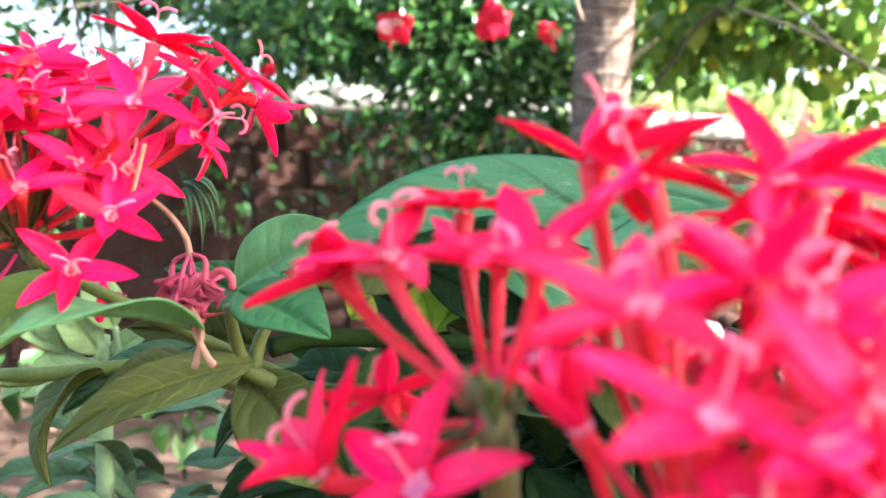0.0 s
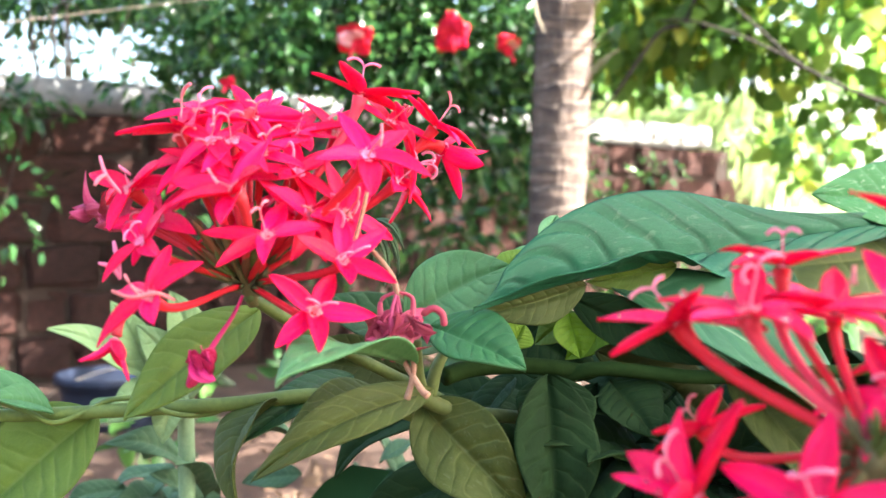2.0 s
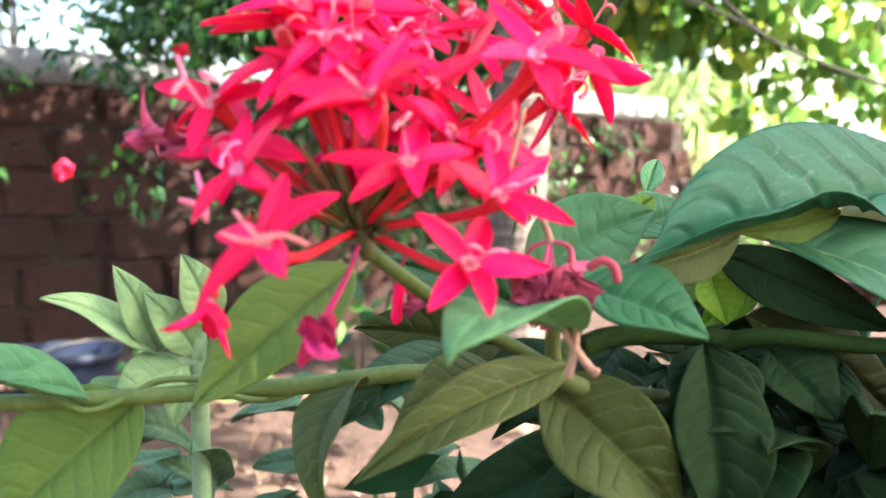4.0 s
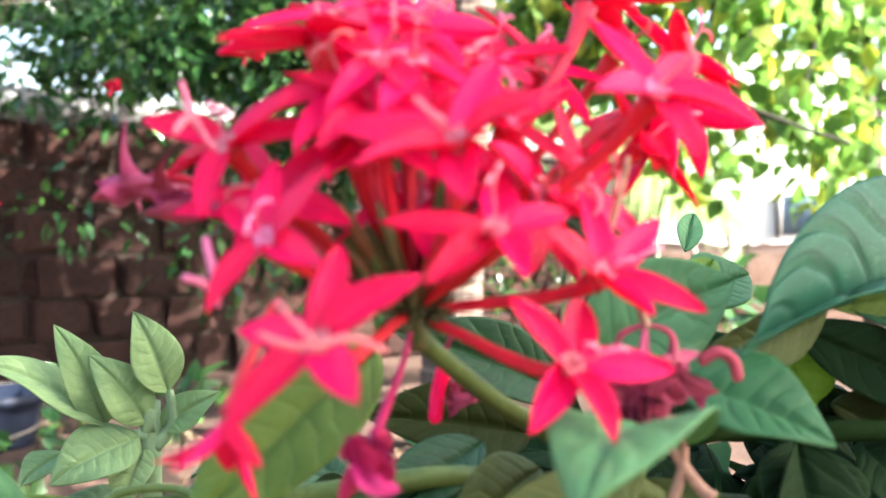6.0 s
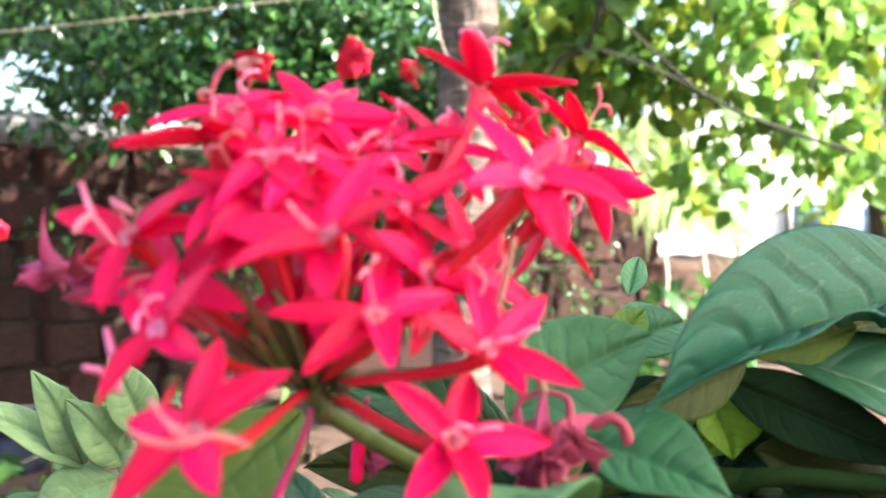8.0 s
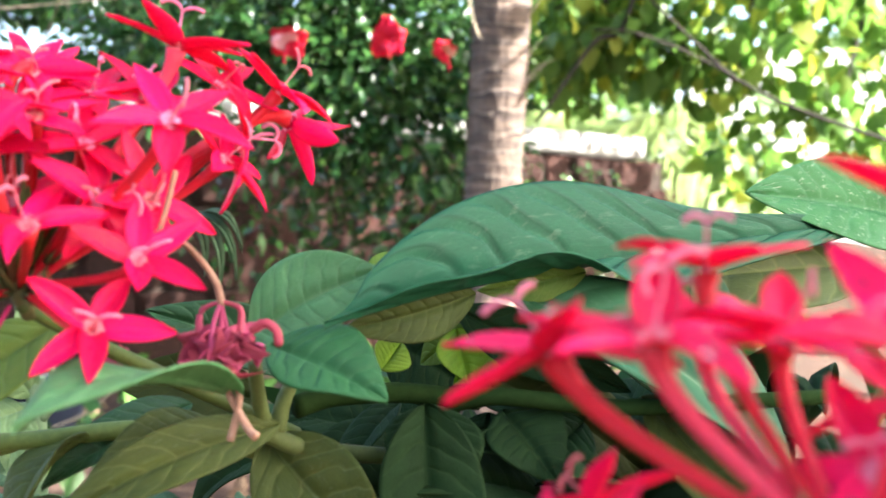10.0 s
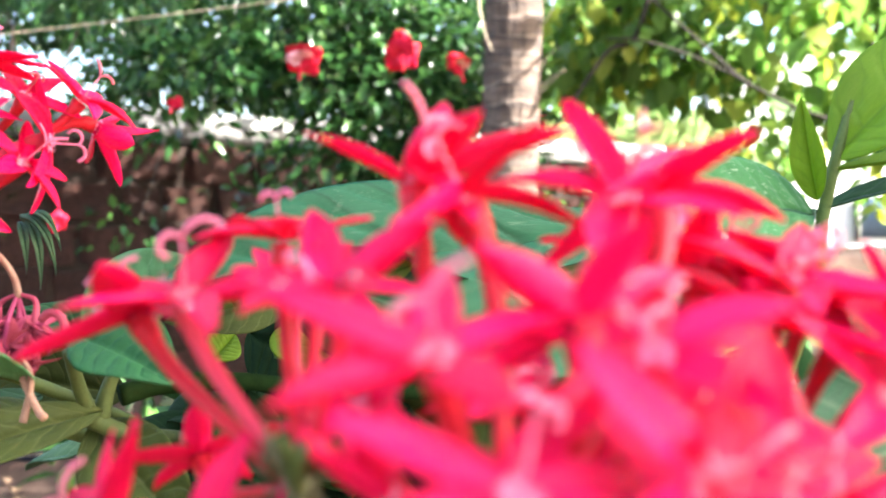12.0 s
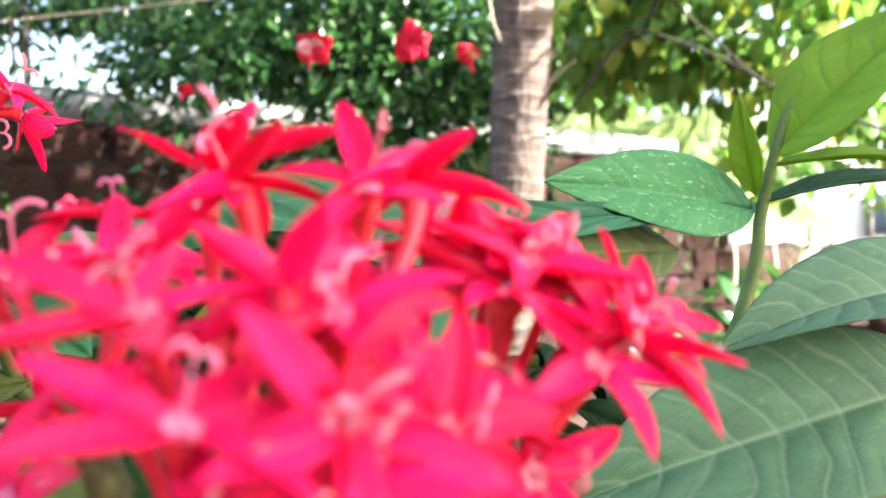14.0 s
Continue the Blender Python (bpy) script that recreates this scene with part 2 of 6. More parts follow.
M_BOUGH = grainy("dark_bough", (0.012, 0.010, 0.008), (0.045, 0.036, 0.027), 20, 0.9, 0.6, 0.004)
M_BLOCK = grainy("laterite_block", (0.012, 0.006, 0.005), (0.080, 0.028, 0.019), 9, 0.95, 1.0, 0.02, 7)
M_MORTAR = grainy("wall_mortar", (0.011, 0.007, 0.005), (0.036, 0.022, 0.016), 6, 0.95, 0.8, 0.01)
M_PLASTER = grainy("weathered_plaster", (0.09, 0.088, 0.085), (0.25, 0.245, 0.235), 3, 0.85, 0.5, 0.006)
M_WHITE = grainy("white_wall_paint", (0.66, 0.65, 0.62), (0.82, 0.81, 0.79), 1.2, 0.8, 0.3, 0.004)
M_SOIL = grainy("red_soil", (0.026, 0.014, 0.009), (0.09, 0.05, 0.034), 1.6, 0.98, 1.0, 0.03, 14)
M_LITTER = crown_material("dry_litter", (0.06, 0.034, 0.02), (0.20, 0.13, 0.08), 0.1, 0.8)
M_BLUE = grainy("blue_plastic", (0.004, 0.008, 0.020), (0.010, 0.018, 0.044), 12, 0.65, 0.15, 0.003)
M_PANE = grainy("window_pane", (0.10, 0.15, 0.20), (0.18, 0.25, 0.32), 2, 0.15, 0.05, 0.002)
M_ROPE = grainy("pale_cord", (0.24, 0.19, 0.13), (0.44, 0.37, 0.27), 60, 0.8, 0.4, 0.002)
M_HEDGE = crown_material("hedge_leaf", (0.008, 0.034, 0.011), (0.045, 0.125, 0.032), 0.3, 0.26, (0.14, 0.29, 0.06))
M_TREE = crown_material("tree_leaf", (0.045, 0.125, 0.022), (0.16, 0.29, 0.05), 0.6, 0.45, (0.48, 0.48, 0.05))
# Inner leaves are coloured dark to stand in for shade inside the shrub.
M_INNER_SHADED = crown_material("shaded_inner_leaf", (0.006, 0.022, 0.006), (0.018, 0.055, 0.014), 0.1, 0.75, None, 0.08)
M_FAR = crown_material("far_leaf", (0.045, 0.11, 0.025), (0.13, 0.235, 0.055), 0.4, 0.5)
M_FROND = crown_material("frond_leaflet", (0.17, 0.26, 0.07), (0.36, 0.44, 0.17), 0.35, 0.35)
M_DEW = shader("water_drop")[0]
M_DEW.node_tree.nodes["Principled BSDF"].inputs["Transmission Weight"].default_value = 1.0
M_DEW.node_tree.nodes["Principled BSDF"].inputs["Roughness"].default_value = 0.02
M_DEW.node_tree.nodes["Principled BSDF"].inputs["IOR"].default_value = 1.33

# ---- building helpers ----
PLACE = {}
rnd = random.Random(7)


def thing(name, at, label, category, group="", kind=""):
    ob = new(name)
    ob.location = at
    ob.empty_display_size = 0.01
    PLACE[ob] = Matrix.Translation(at)
    return tagged(ob, label, category, group, kind)


def part(name, data, material, parent, label="", m=None):
    """Links a bmesh or a mesh, in world metres or at the pose m, under a thing or a part."""
    if isinstance(data, bmesh.types.BMesh):
        me = bpy.data.meshes.new(name)
        data.to_mesh(me)
        data.free()
        me.shade_smooth()
    else:
        me = data
    if material and not me.materials:
        me.materials.append(material)
    ob = new(name, me)
    m = m or Matrix()
    PLACE[ob] = m
    if parent:
        ob.parent = parent
        ob.matrix_parent_inverse = PLACE[parent].inverted()
    ob.matrix_basis = m
    return tagged(ob, label)


def mesh_of(name, verts, faces, uvs=None, smooth=True):
    me = bpy.data.meshes.new(name)
    me.from_pydata([tuple(v) for v in verts], [], faces)
    if uvs is not None:
        layer = me.uv_layers.new(name="UVMap")
        flat = np.array([uvs[v] for f in faces for v in f], dtype=np.float32).ravel()
        layer.data.foreach_set("uv", flat)
    if smooth:
        me.shade_smooth()
    return me


def sheet(name, grid, thick):
    """A closed thin sheet from a grid of (point, uv) rows, thickened downwards along z."""
    rows, cols = len(grid), len(grid[0])
    verts, uvs, faces = [], [], []
    for side in (0, 1):
        for row in grid:
            for (p, uv) in row:
                verts.append((p[0], p[1], p[2] - side * thick))
                uvs.append(uv)
    half = rows * cols
    for i in range(rows - 1):
        for j in range(cols - 1):
            a = i * cols + j
            f = (a, a + 1, a + cols + 1, a + cols)
            faces += [f[::-1], tuple(v + half for v in f)]
    rim = [j for j in range(cols)] + [i * cols + cols - 1 for i in range(1, rows)] + \
          [(rows - 1) * cols + j for j in range(cols - 2, -1, -1)] + [i * cols for i in range(rows - 2, 0, -1)]
    for a, b in zip(rim, rim[1:] + rim[:1]):
        faces.append((a, b, b + half, a + half))
    return mesh_of(name, verts, faces, uvs)


def tube(points, radii, sides=8, cap=True):
    """A bmesh tube along points with a radius at each."""
    bm = bmesh.new()
    rings = []
    pts = [Vector(p) for p in points]
    ref = Vector((0.31, 0.17, 0.93)).normalized()
    for i, p in enumerate(pts):
        d = (pts[min(i + 1, len(pts) - 1)] - pts[max(i - 1, 0)])
        d = d.normalized() if d.length > 1e-9 else Vector((0, 0, 1))
        u = d.cross(ref)
        u = u.normalized() if u.length > 1e-4 else d.orthogonal().normalized()
        v = d.cross(u)
        rings.append([bm.verts.new(p + radii[i] * (math.cos(a) * u + math.sin(a) * v)) for a in (2 * math.pi * k / sides for k in range(sides))])
    for r0, r1 in zip(rings, rings[1:]):
        for k in range(sides):
            bm.faces.new((r0[k], r0[(k + 1) % sides], r1[(k + 1) % sides], r1[k]))
    if cap:
        bm.faces.new(rings[0][::-1])
        bm.faces.new(rings[-1])
    return bm


def bezier(a, b, c, d, n):
    return [Vector(a) * (1 - t) ** 3 + 3 * Vector(b) * t * (1 - t) ** 2 + 3 * Vector(c) * t * t * (1 - t) + Vector(d) * t ** 3
            for t in (i / n for i in range(n + 1))]


def spline(points, n=6):
    """A smooth line through a few points."""
    p = [Vector(q) for q in points]
    p = [p[0] * 2 - p[1]] + p + [p[-1] * 2 - p[-2]]
    out = []
    for i in range(1, len(p) - 2):
        for k in range(n):
            t = k / n
            out.append(0.5 * (2 * p[i] + (p[i + 1] - p[i - 1]) * t + (2 * p[i - 1] - 5 * p[i] + 4 * p[i + 1] - p[i + 2]) * t * t
                              + (3 * p[i] - p[i - 1] - 3 * p[i + 1] + p[i + 2]) * t ** 3))
    return out + [p[-2]]


def axes(origin, x, z):
    """A pose whose x axis is x and whose z axis is as near to z as can be."""
    x = Vector(x).normalized()
    y = Vector(z).cross(x)
    y = y.normalized() if y.length > 1e-6 else x.orthogonal().normalized()
    return Matrix.Translation(origin) @ Matrix((x, y, x.cross(y))).transposed().to_4x4()


# ---- pentas flowers ----
def petal_mesh(curl, twist, cup, seed, width=0.33):
    r = random.Random(seed)
    ph = r.uniform(0, 6)
    grid = []
    rows, cols = 15, 9
    for i in range(rows):
        s = i / (rows - 1)
        hw = width / 2 * (0.30 * (1 - s) ** 2 + 1.0 * math.sin(math.pi * min(1, 0.06 + s * 0.94) ** 0.95) ** 0.72 * (1 - 0.12 * s))
        hw = max(hw, 0.004)
        row = []
        for j in range(cols):
            u = j / (cols - 1) * 2 - 1
            z = curl * s * s + cup * hw * u * u * 1.6 + 0.012 * math.sin(7 * s + ph + 2 * u) * s - 0.02 * math.exp(-(u * 6) ** 2) * (1 - s)
            y = u * hw + 0.05 * math.sin(2.2 * s + ph) * s * 0.5
            tw = twist * s * s
            y, z = y * math.cos(tw) - (z - curl * s * s) * math.sin(tw), curl * s * s + (z - curl * s * s) * math.cos(tw) + u * hw * math.sin(tw)
            row.append(((s * (1 - 0.25 * curl * curl * s), y, z), (s, (u + 1) / 2)))
        grid.append(row)
    return sheet("petal", grid, 0.014)


SHAPES = ((-0.08, 0.1, 0.15), (-0.2, -0.2, 0.3), (0.06, 0.15, 0.35), (-0.05, -0.35, 0.2), (-0.26, 0.3, 0.4), (0.1, 0.0, 0.45), (-0.12, 0.5, 0.25))
PETALS = [petal_mesh(c, t, k, i) for i, (c, t, k) in enumerate(SHAPES)]
CURLS = {me: c for me, (c, t, k) in zip(PETALS, SHAPES)}
PETALS_OLD = [petal_mesh(c, t, k, i + 20, 0.34) for i, (c, t, k) in enumerate(((-0.9, 1.2, 1.2), (0.8, -1.5, 1.5), (-0.5, 2.0, 1.8)))]


def throat_mesh(seed):
    """The ring of hairs in a flower's mouth."""
    r = random.Random(seed)
    bm = bmesh.new()
    n = 18
    inner, outer, low = [], [], []
    for k in range(n):
        a = 2 * math.pi * k / n
        c, s = math.cos(a), math.sin(a)
        outer.append(bm.verts.new((0.15 * c, 0.15 * s, 0.012)))
        inner.append(bm.verts.new((0.085 * c, 0.085 * s, 0.045)))
        low.append(bm.verts.new((0.05 * c, 0.05 * s, -0.05)))
    for k in range(n):
        j = (k + 1) % n
        bm.faces.new((outer[k], outer[j], inner[j], inner[k]))
        bm.faces.new((inner[k], inner[j], low[j], low[k]))
    for k in range(34):
        a, q = r.uniform(0, 6.283), r.uniform(0.05, 0.13)
        base = Vector((q * math.cos(a), q * math.sin(a), 0.03))
        tip = base + Vector((r.uniform(-0.05, 0.05), r.uniform(-0.05, 0.05), r.uniform(0.04, 0.085)))
        w = Vector((-math.sin(a), math.cos(a), 0)) * 0.008
        v = [bm.verts.new(base - w), bm.verts.new(base + w), bm.verts.new(base + Vector((math.cos(a), math.sin(a), 0)) * 0.012), bm.verts.new(tip)]
        for f in ((0, 1, 3), (1, 2, 3), (2, 0, 3)):
            bm.faces.new([v[i] for i in f])
    me = bpy.data.meshes.new("throat")
    bm.to_mesh(me)
    bm.free()
    me.shade_smooth()
    return me


THROATS = [throat_mesh(i) for i in range(3)]


def stigma(parent, c, n, size, spin, reach=0.55, curl=1.0):
    """A style with two curled lobes."""
    u = n.orthogonal().normalized()
    u = Matrix.Rotation(spin, 3, n) @ u
    v = n.cross(u)
    neck = c + n * reach * size + u * 0.12 * size
    bm = tube(bezier(c - n * 0.2 * size, c + n * 0.25 * size, neck - n * 0.15 * size, neck, 6), [0.014 * size] * 7, 6)
    r = random.Random(int(spin * 1000))
    for sgn in (-1, 1):
        pts = []
        bend, lean, ln = curl * r.uniform(1.0, 4.2), r.uniform(-0.2, 0.35), r.uniform(0.15, 0.27)
        p, a = neck.copy(), r.uniform(0.2, 0.9)
        for k in range(13):
            pts.append(p.copy())
            step = v * sgn * math.sin(a) + n * math.cos(a) + u * lean
            p += step.normalized() * ln * size / 12 * 1.5
            a += bend / 12
        lobe = tube(pts, [size * (0.013 + 0.012 * min(1, k / 4)) for k in range(13)], 6)
        tmp = bpy.data.meshes.new("tmp")
        lobe.to_mesh(tmp)
        lobe.free()
        bm.from_mesh(tmp)
        bpy.data.meshes.remove(tmp)
    part("stigma", bm, M_STIGMA, parent, "pink two-lobed curled stigma")


def calyx(parent, base, axis, size):
    bm = bmesh.new()
    u = axis.orthogonal().normalized()
    for k in range(5):
        d = Matrix.Rotation(k * 1.2566, 3, axis) @ u
        side = axis.cross(d)
        q = [base + d * 0.0006, base + d * 0.0010 + axis * 0.0014 * size, base + d * 0.0013 * size + axis * 0.0034 * size]
        w = 0.0004
        a = [bm.verts.new(q[0] - side * w), bm.verts.new(q[0] + side * w), bm.verts.new(q[1] + side * w * 1.2), bm.verts.new(q[1] - side * w * 1.2), bm.verts.new(q[2]),
             bm.verts.new(q[1] - d * 0.0004)]
        for f in ((0, 1, 2, 3), (3, 2, 4), (0, 3, 5), (1, 5, 2), (3, 4, 5), (2, 5, 4), (0, 5, 1)):
            bm.faces.new([a[i] for i in f])
    part("calyx", bm, M_STALK, parent, "small green pointed sepals")


SERIAL = [0]


def blossom(head, c, n, spin, length, lifts, hub=None, style=0.42, old=False, petals=None):
    """One star flower: a tube from the hub of its head, five petals, a throat, a stigma and sepals.
    petals: each petal's own turn and lift in degrees and its reach, set to fit the camera's view."""
    SERIAL[0] += 1
    r = random.Random(SERIAL[0] * 13)
    c, n = Vector(c), Vector(n).normalized()
    hub = Vector(hub) if hub else Vector(HUBS[head])
    way = c - hub
    base = hub + way.normalized() * min(0.0022, way.length * 0.25)
    if way.length > 0.034:
        base = c - way.normalized() * 0.029
    d = (c - base).length
    line = bezier(base, base + way.normalized() * d * 0.3, c - n * d * 0.28, c - n * 0.0006, 12)
    k = length / 0.0105
    radii = [k * (0.00056 + 0.0003 * (i / 12) + 0.00055 * max(0, i / 12 - 0.82) / 0.18) for i in range(13)]
    stem = part("blossom", tube(line, radii, 10), M_TUBE if r.random() < 0.75 else M_TUBE_PALE, head, "red star-shaped flower with a slender tube")
    ref = Vector((0, 0, 1)) if abs(n.z) < 0.9 else Vector((0, 1, 0))
    u = ref.cross(n).normalized()
    v = n.cross(u)
    for i in range(5):
        me = r.choice(PETALS_OLD if old else PETALS)
        a, lift, reach = radians(spin + 72 * i), radians(lifts[i]), 1.0
        if petals:
            a, lift, reach = radians(petals[i][0]), radians(petals[i][1]) - math.atan(CURLS[me]), petals[i][2]
        d = math.cos(a) * u + math.sin(a) * v
        x = d * math.cos(lift) + n * math.sin(lift)
        z = n * math.cos(lift) - d * math.sin(lift)
        start = c + d * 0.06 * length
        m = axes(start, x, z) @ Matrix.Diagonal((length * 0.96 * reach, length * r.uniform(0.92, 1.08), length * reach, 1))
        part("petal", me, M_PETAL_OLD if old else M_PETAL, stem, "", m)
    if not old:
        part("throat", r.choice(THROATS), M_THROAT, stem, "pale pink hairy throat", axes(c, u, n) @ Matrix.Scale(length, 4))
        if style:
            stigma(stem, c, n, length, r.uniform(0, 6.28), style * r.uniform(0.8, 1.2), r.uniform(0.6, 1.2))
    calyx(stem, base, (line[1] - line[0]).normalized(), k)
    return stem


# ---- ground and garden wall ----
def ground_sheet():
    xs = np.concatenate([-np.geomspace(300, 3.2, 14), np.linspace(-3, 4, 57), np.geomspace(4.4, 300, 14)])
    ys = np.concatenate([-np.geomspace(300, 1.2, 10), np.linspace(-1, 6, 57), np.geomspace(6.5, 400, 14)])
    verts, faces = [], []
    for y in ys:
        for x in xs:
            near = math.exp(-((x - 0.5) / 4) ** 2 - ((y - 2.5) / 4) ** 2)
            z = near * (0.035 * noise.noise((x * 1.7, y * 1.7, 0.3)) + 0.02 * noise.noise((x * 6, y * 6, 2)))
            verts.append((x, y, z))
    w = len(xs)
    for i in range(len(ys) - 1):
        for j in range(w - 1):
            a = i * w + j
            faces.append((a, a + 1, a + w + 1, a + w))
    ob = part("ground", mesh_of("ground", verts, faces), M_SOIL, None)
    tagged(ob, "bare reddish garden soil with dry litter", "ground", kind="structure")


ground_sheet()

WALL_A, WALL_B = Vector((-3.4, 3.70, 0)), Vector((2.30, 7.80, 0))
ALONG = (WALL_B - WALL_A).normalized()
WALL_LEN = (WALL_B - WALL_A).length
WALL_TOP = 1.25


def box(bm, m, x0, x1, y0, y1, z0, z1):
    v = [bm.verts.new(m @ Vector(p)) for p in ((x0, y0, z0), (x1, y0, z0), (x1, y1, z0), (x0, y1, z0), (x0, y0, z1), (x1, y0, z1), (x1, y1, z1), (x0, y1, z1))]
    for f in ((3, 2, 1, 0), (4, 5, 6, 7), (0, 1, 5, 4), (1, 2, 6, 5), (2, 3, 7, 6), (3, 0, 4, 7)):
        bm.faces.new([v[i] for i in f])


WALL_M = axes(WALL_A, ALONG, (0, 0, 1))
bm = bmesh.new()
box(bm, WALL_M, 0.02, WALL_LEN - 0.40, 0.03, 0.19, -0.1, WALL_TOP - 0.01)
wall = part("wall_garden", bm, M_MORTAR, None)
wall.data.shade_flat()
tagged(wall, "old laterite block garden wall with open dark joints", "wall", kind="structure")
bm = bmesh.new()
box(bm, WALL_M, 0.0, WALL_LEN - 0.62, -0.015, 0.235, WALL_TOP + 0.004, WALL_TOP + 0.15)
bmesh.ops.bevel(bm, geom=bm.edges[:], offset=0.012, segments=2, affect="EDGES")
coping = part("wall_coping", bm, M_PLASTER, None)
tagged(coping, "weathered white plaster coping on the block wall", "wall coping", kind="structure")

# white house beyond the end of the wall
house = thing("house", (5.0, 10.6, 0), "sunlit white plastered house with a small window", "house")
bm = bmesh.new()
box(bm, Matrix.Translation((5.6, 10.6, 0)), -2.6, 3.5, 0, 0.25, -0.1, 2.6)
part("house_wall", bm, M_WHITE, house, "white plastered wall").data.shade_flat()
bm = bmesh.new()
box(bm, Matrix.Translation((5.6, 10.6, 0)), -1.1, -0.2, -0.03, 0.0, 0.75, 1.15)
win = part("window", bm, M_PANE, house, "grey-blue window pane")
for k in (-1.12, -0.66, -0.2):
    bm = bmesh.new()
    box(bm, Matrix.Translation((5.6, 10.6, 0)), k - 0.03, k + 0.03, -0.06, -0.031, 0.72, 1.18)
    part("window_bar", bm, M_PLASTER, win, "pale window bar")

# raised bank of soil between the wall's end and the house
xs, ys = np.linspace(2.15, 9.5, 90), np.linspace(7.95, 10.55, 34)
bank = []
for y in ys:
    for x in xs:
        rise = min(1.0, max(0.0, (y - 8.0) / 0.75)) * min(1.0, (x - 2.15) / 0.35)
        rough = 0.07 * noise.noise((x * 2.1, y * 2.1, 4)) + 0.05 * noise.noise((x * 7, y * 7, 8))
        bank.append((x, y, -0.05 + (0.66 + rough) * (rise * rise * (3 - 2 * rise))))
w = len(xs)
ob = part("soil_bank", mesh_of("soil_bank", bank, [(i * w + j, i * w + j + 1, (i + 1) * w + j + 1, (i + 1) * w + j) for i in range(len(ys) - 1) for j in range(w - 1)]), M_SOIL, None)
tagged(ob, "raised bank of reddish soil before the white house", "soil bank", kind="structure")


def stake(x, y, top, r, mat, lean):
    """A cut stick pushed into the soil, a little crooked and split at its top."""
    ob = thing("garden_stake", (x, y, 0), "thin pale stick standing in the soil" if mat is M_ROPE else "thin brown stick standing in the soil", "stake", "stakes in the yard")
    line = spline([(x, y, -0.05), (x + lean * 0.3, y + 0.01, top * 0.4), (x + lean * 0.6 + 0.012, y, top * 0.75), (x + lean, y, top)])
    part("stick", tube(line, [r * (1.15 - 0.35 * i / len(line) + 0.08 * math.sin(i * 2.3)) for i in range(len(line))], 8), mat, ob)
    part("split_end", tube([line[-1] - Vector((0, 0, 0.02)), line[-1] + Vector((0.01, 0, 0.03)), line[-1] + Vector((0.022, 0, 0.055))], [r * 0.7, r * 0.5, r * 0.15], 6), mat, ob)


for x, y, top, r, mat, lean in ((2.10, 7.0, 0.74, 0.017, M_ROPE, -0.03), (2.40, 7.1, 0.66, 0.020, M_ROPE, -0.02), (2.60, 7.0, 0.76, 0.017, M_TWIG, -0.02), (2.92, 7.6, 0.72, 0.013, M_TWIG, 0.05)):
    stake(x, y, top, r, mat, lean)

# heap of broken blocks at the wall's end
rubble = thing("rubble_heap", (2.75, 7.3, 0), "heap of broken reddish laterite blocks", "rubble")
rr = random.Random(4)
for k in range(26):
    bm = bmesh.new()
    bmesh.ops.create_icosphere(bm, subdivisions=2, radius=0.13)
    sc = Vector((rr.uniform(0.5, 1.3), rr.uniform(0.5, 1.1), rr.uniform(0.4, 0.8)))
    at = Vector((2.6 + rr.gauss(0, 0.55), 7.0 + rr.gauss(0, 0.4), 0))
    at.z = 0.06 + 0.42 * math.exp(-((at.x - 2.6) / 0.6) ** 2) * rr.random()
    for v in bm.verts:
        v.co *= 1 + 0.35 * noise.noise(v.co * 9 + Vector((k * 5, 0, 0)))
        v.co = Vector((v.co.x * sc.x, v.co.y * sc.y, v.co.z * sc.z)) + at
    part("stone", bm, M_BLOCK, rubble)

# ---- palm ----
palm = thing("palm_tree", (0.345, 3.78, 0), "grey ringed palm trunk, sunlit on one side", "palm tree")


def palm_trunk():
    n, sides = 340, 44
    verts, faces, uvs = [], [], []
    for i in range(n):
        z = -0.05 + 3.6 * i / (n - 1)
        ring = z / 0.062 + 0.9 * noise.noise((z * 5, 0, 0))
        r0 = 0.098 + 0.018 * math.exp(-z * 3) + 0.012 * max(0, (z - 0.9)) * 0.6
        cx = 0.345 + 0.03 * max(0, z - 0.7) + 0.01 * math.sin(z * 1.3)
        for k in range(sides):
            a = 2 * math.pi * k / sides
            e = (ring + 0.12 * math.sin(2 * a + math.floor(ring)) + 0.1 * noise.noise((a * 2, ring, 3)))
            f = e - math.floor(e)
            r = r0 * (1 + 0.05 * (f ** 4) - 0.03 * (f < 0.14)) + 0.005 * noise.noise((a * 4, z * 24, 1)) + 0.003 * noise.noise((a * 14, z * 8, 5))
            verts.append((cx + r * math.cos(a), 3.78 + r * math.sin(a), z))
            uvs.append((k / sides, e))
    for i in range(n - 1):
        for k in range(sides):
            j = (k + 1) % sides
            faces.append((i * sides + k, i * sides + j, (i + 1) * sides + j, (i + 1) * sides + k))
    return mesh_of("trunk", verts, faces, uvs)


part("trunk", palm_trunk(), M_BARK, palm, "ringed grey-brown trunk")
strip = spline([(0.245, 3.66, 1.75), (0.25, 3.65, 1.58), (0.27, 3.645, 1.48), (0.295, 3.65, 1.42)])
part("dry_strip", tube(strip, [0.005 - 0.003 * i / len(strip) for i in range(len(strip))], 6), M_ROPE, palm, "dry pale strip hanging off the trunk")

fr = random.Random(17)
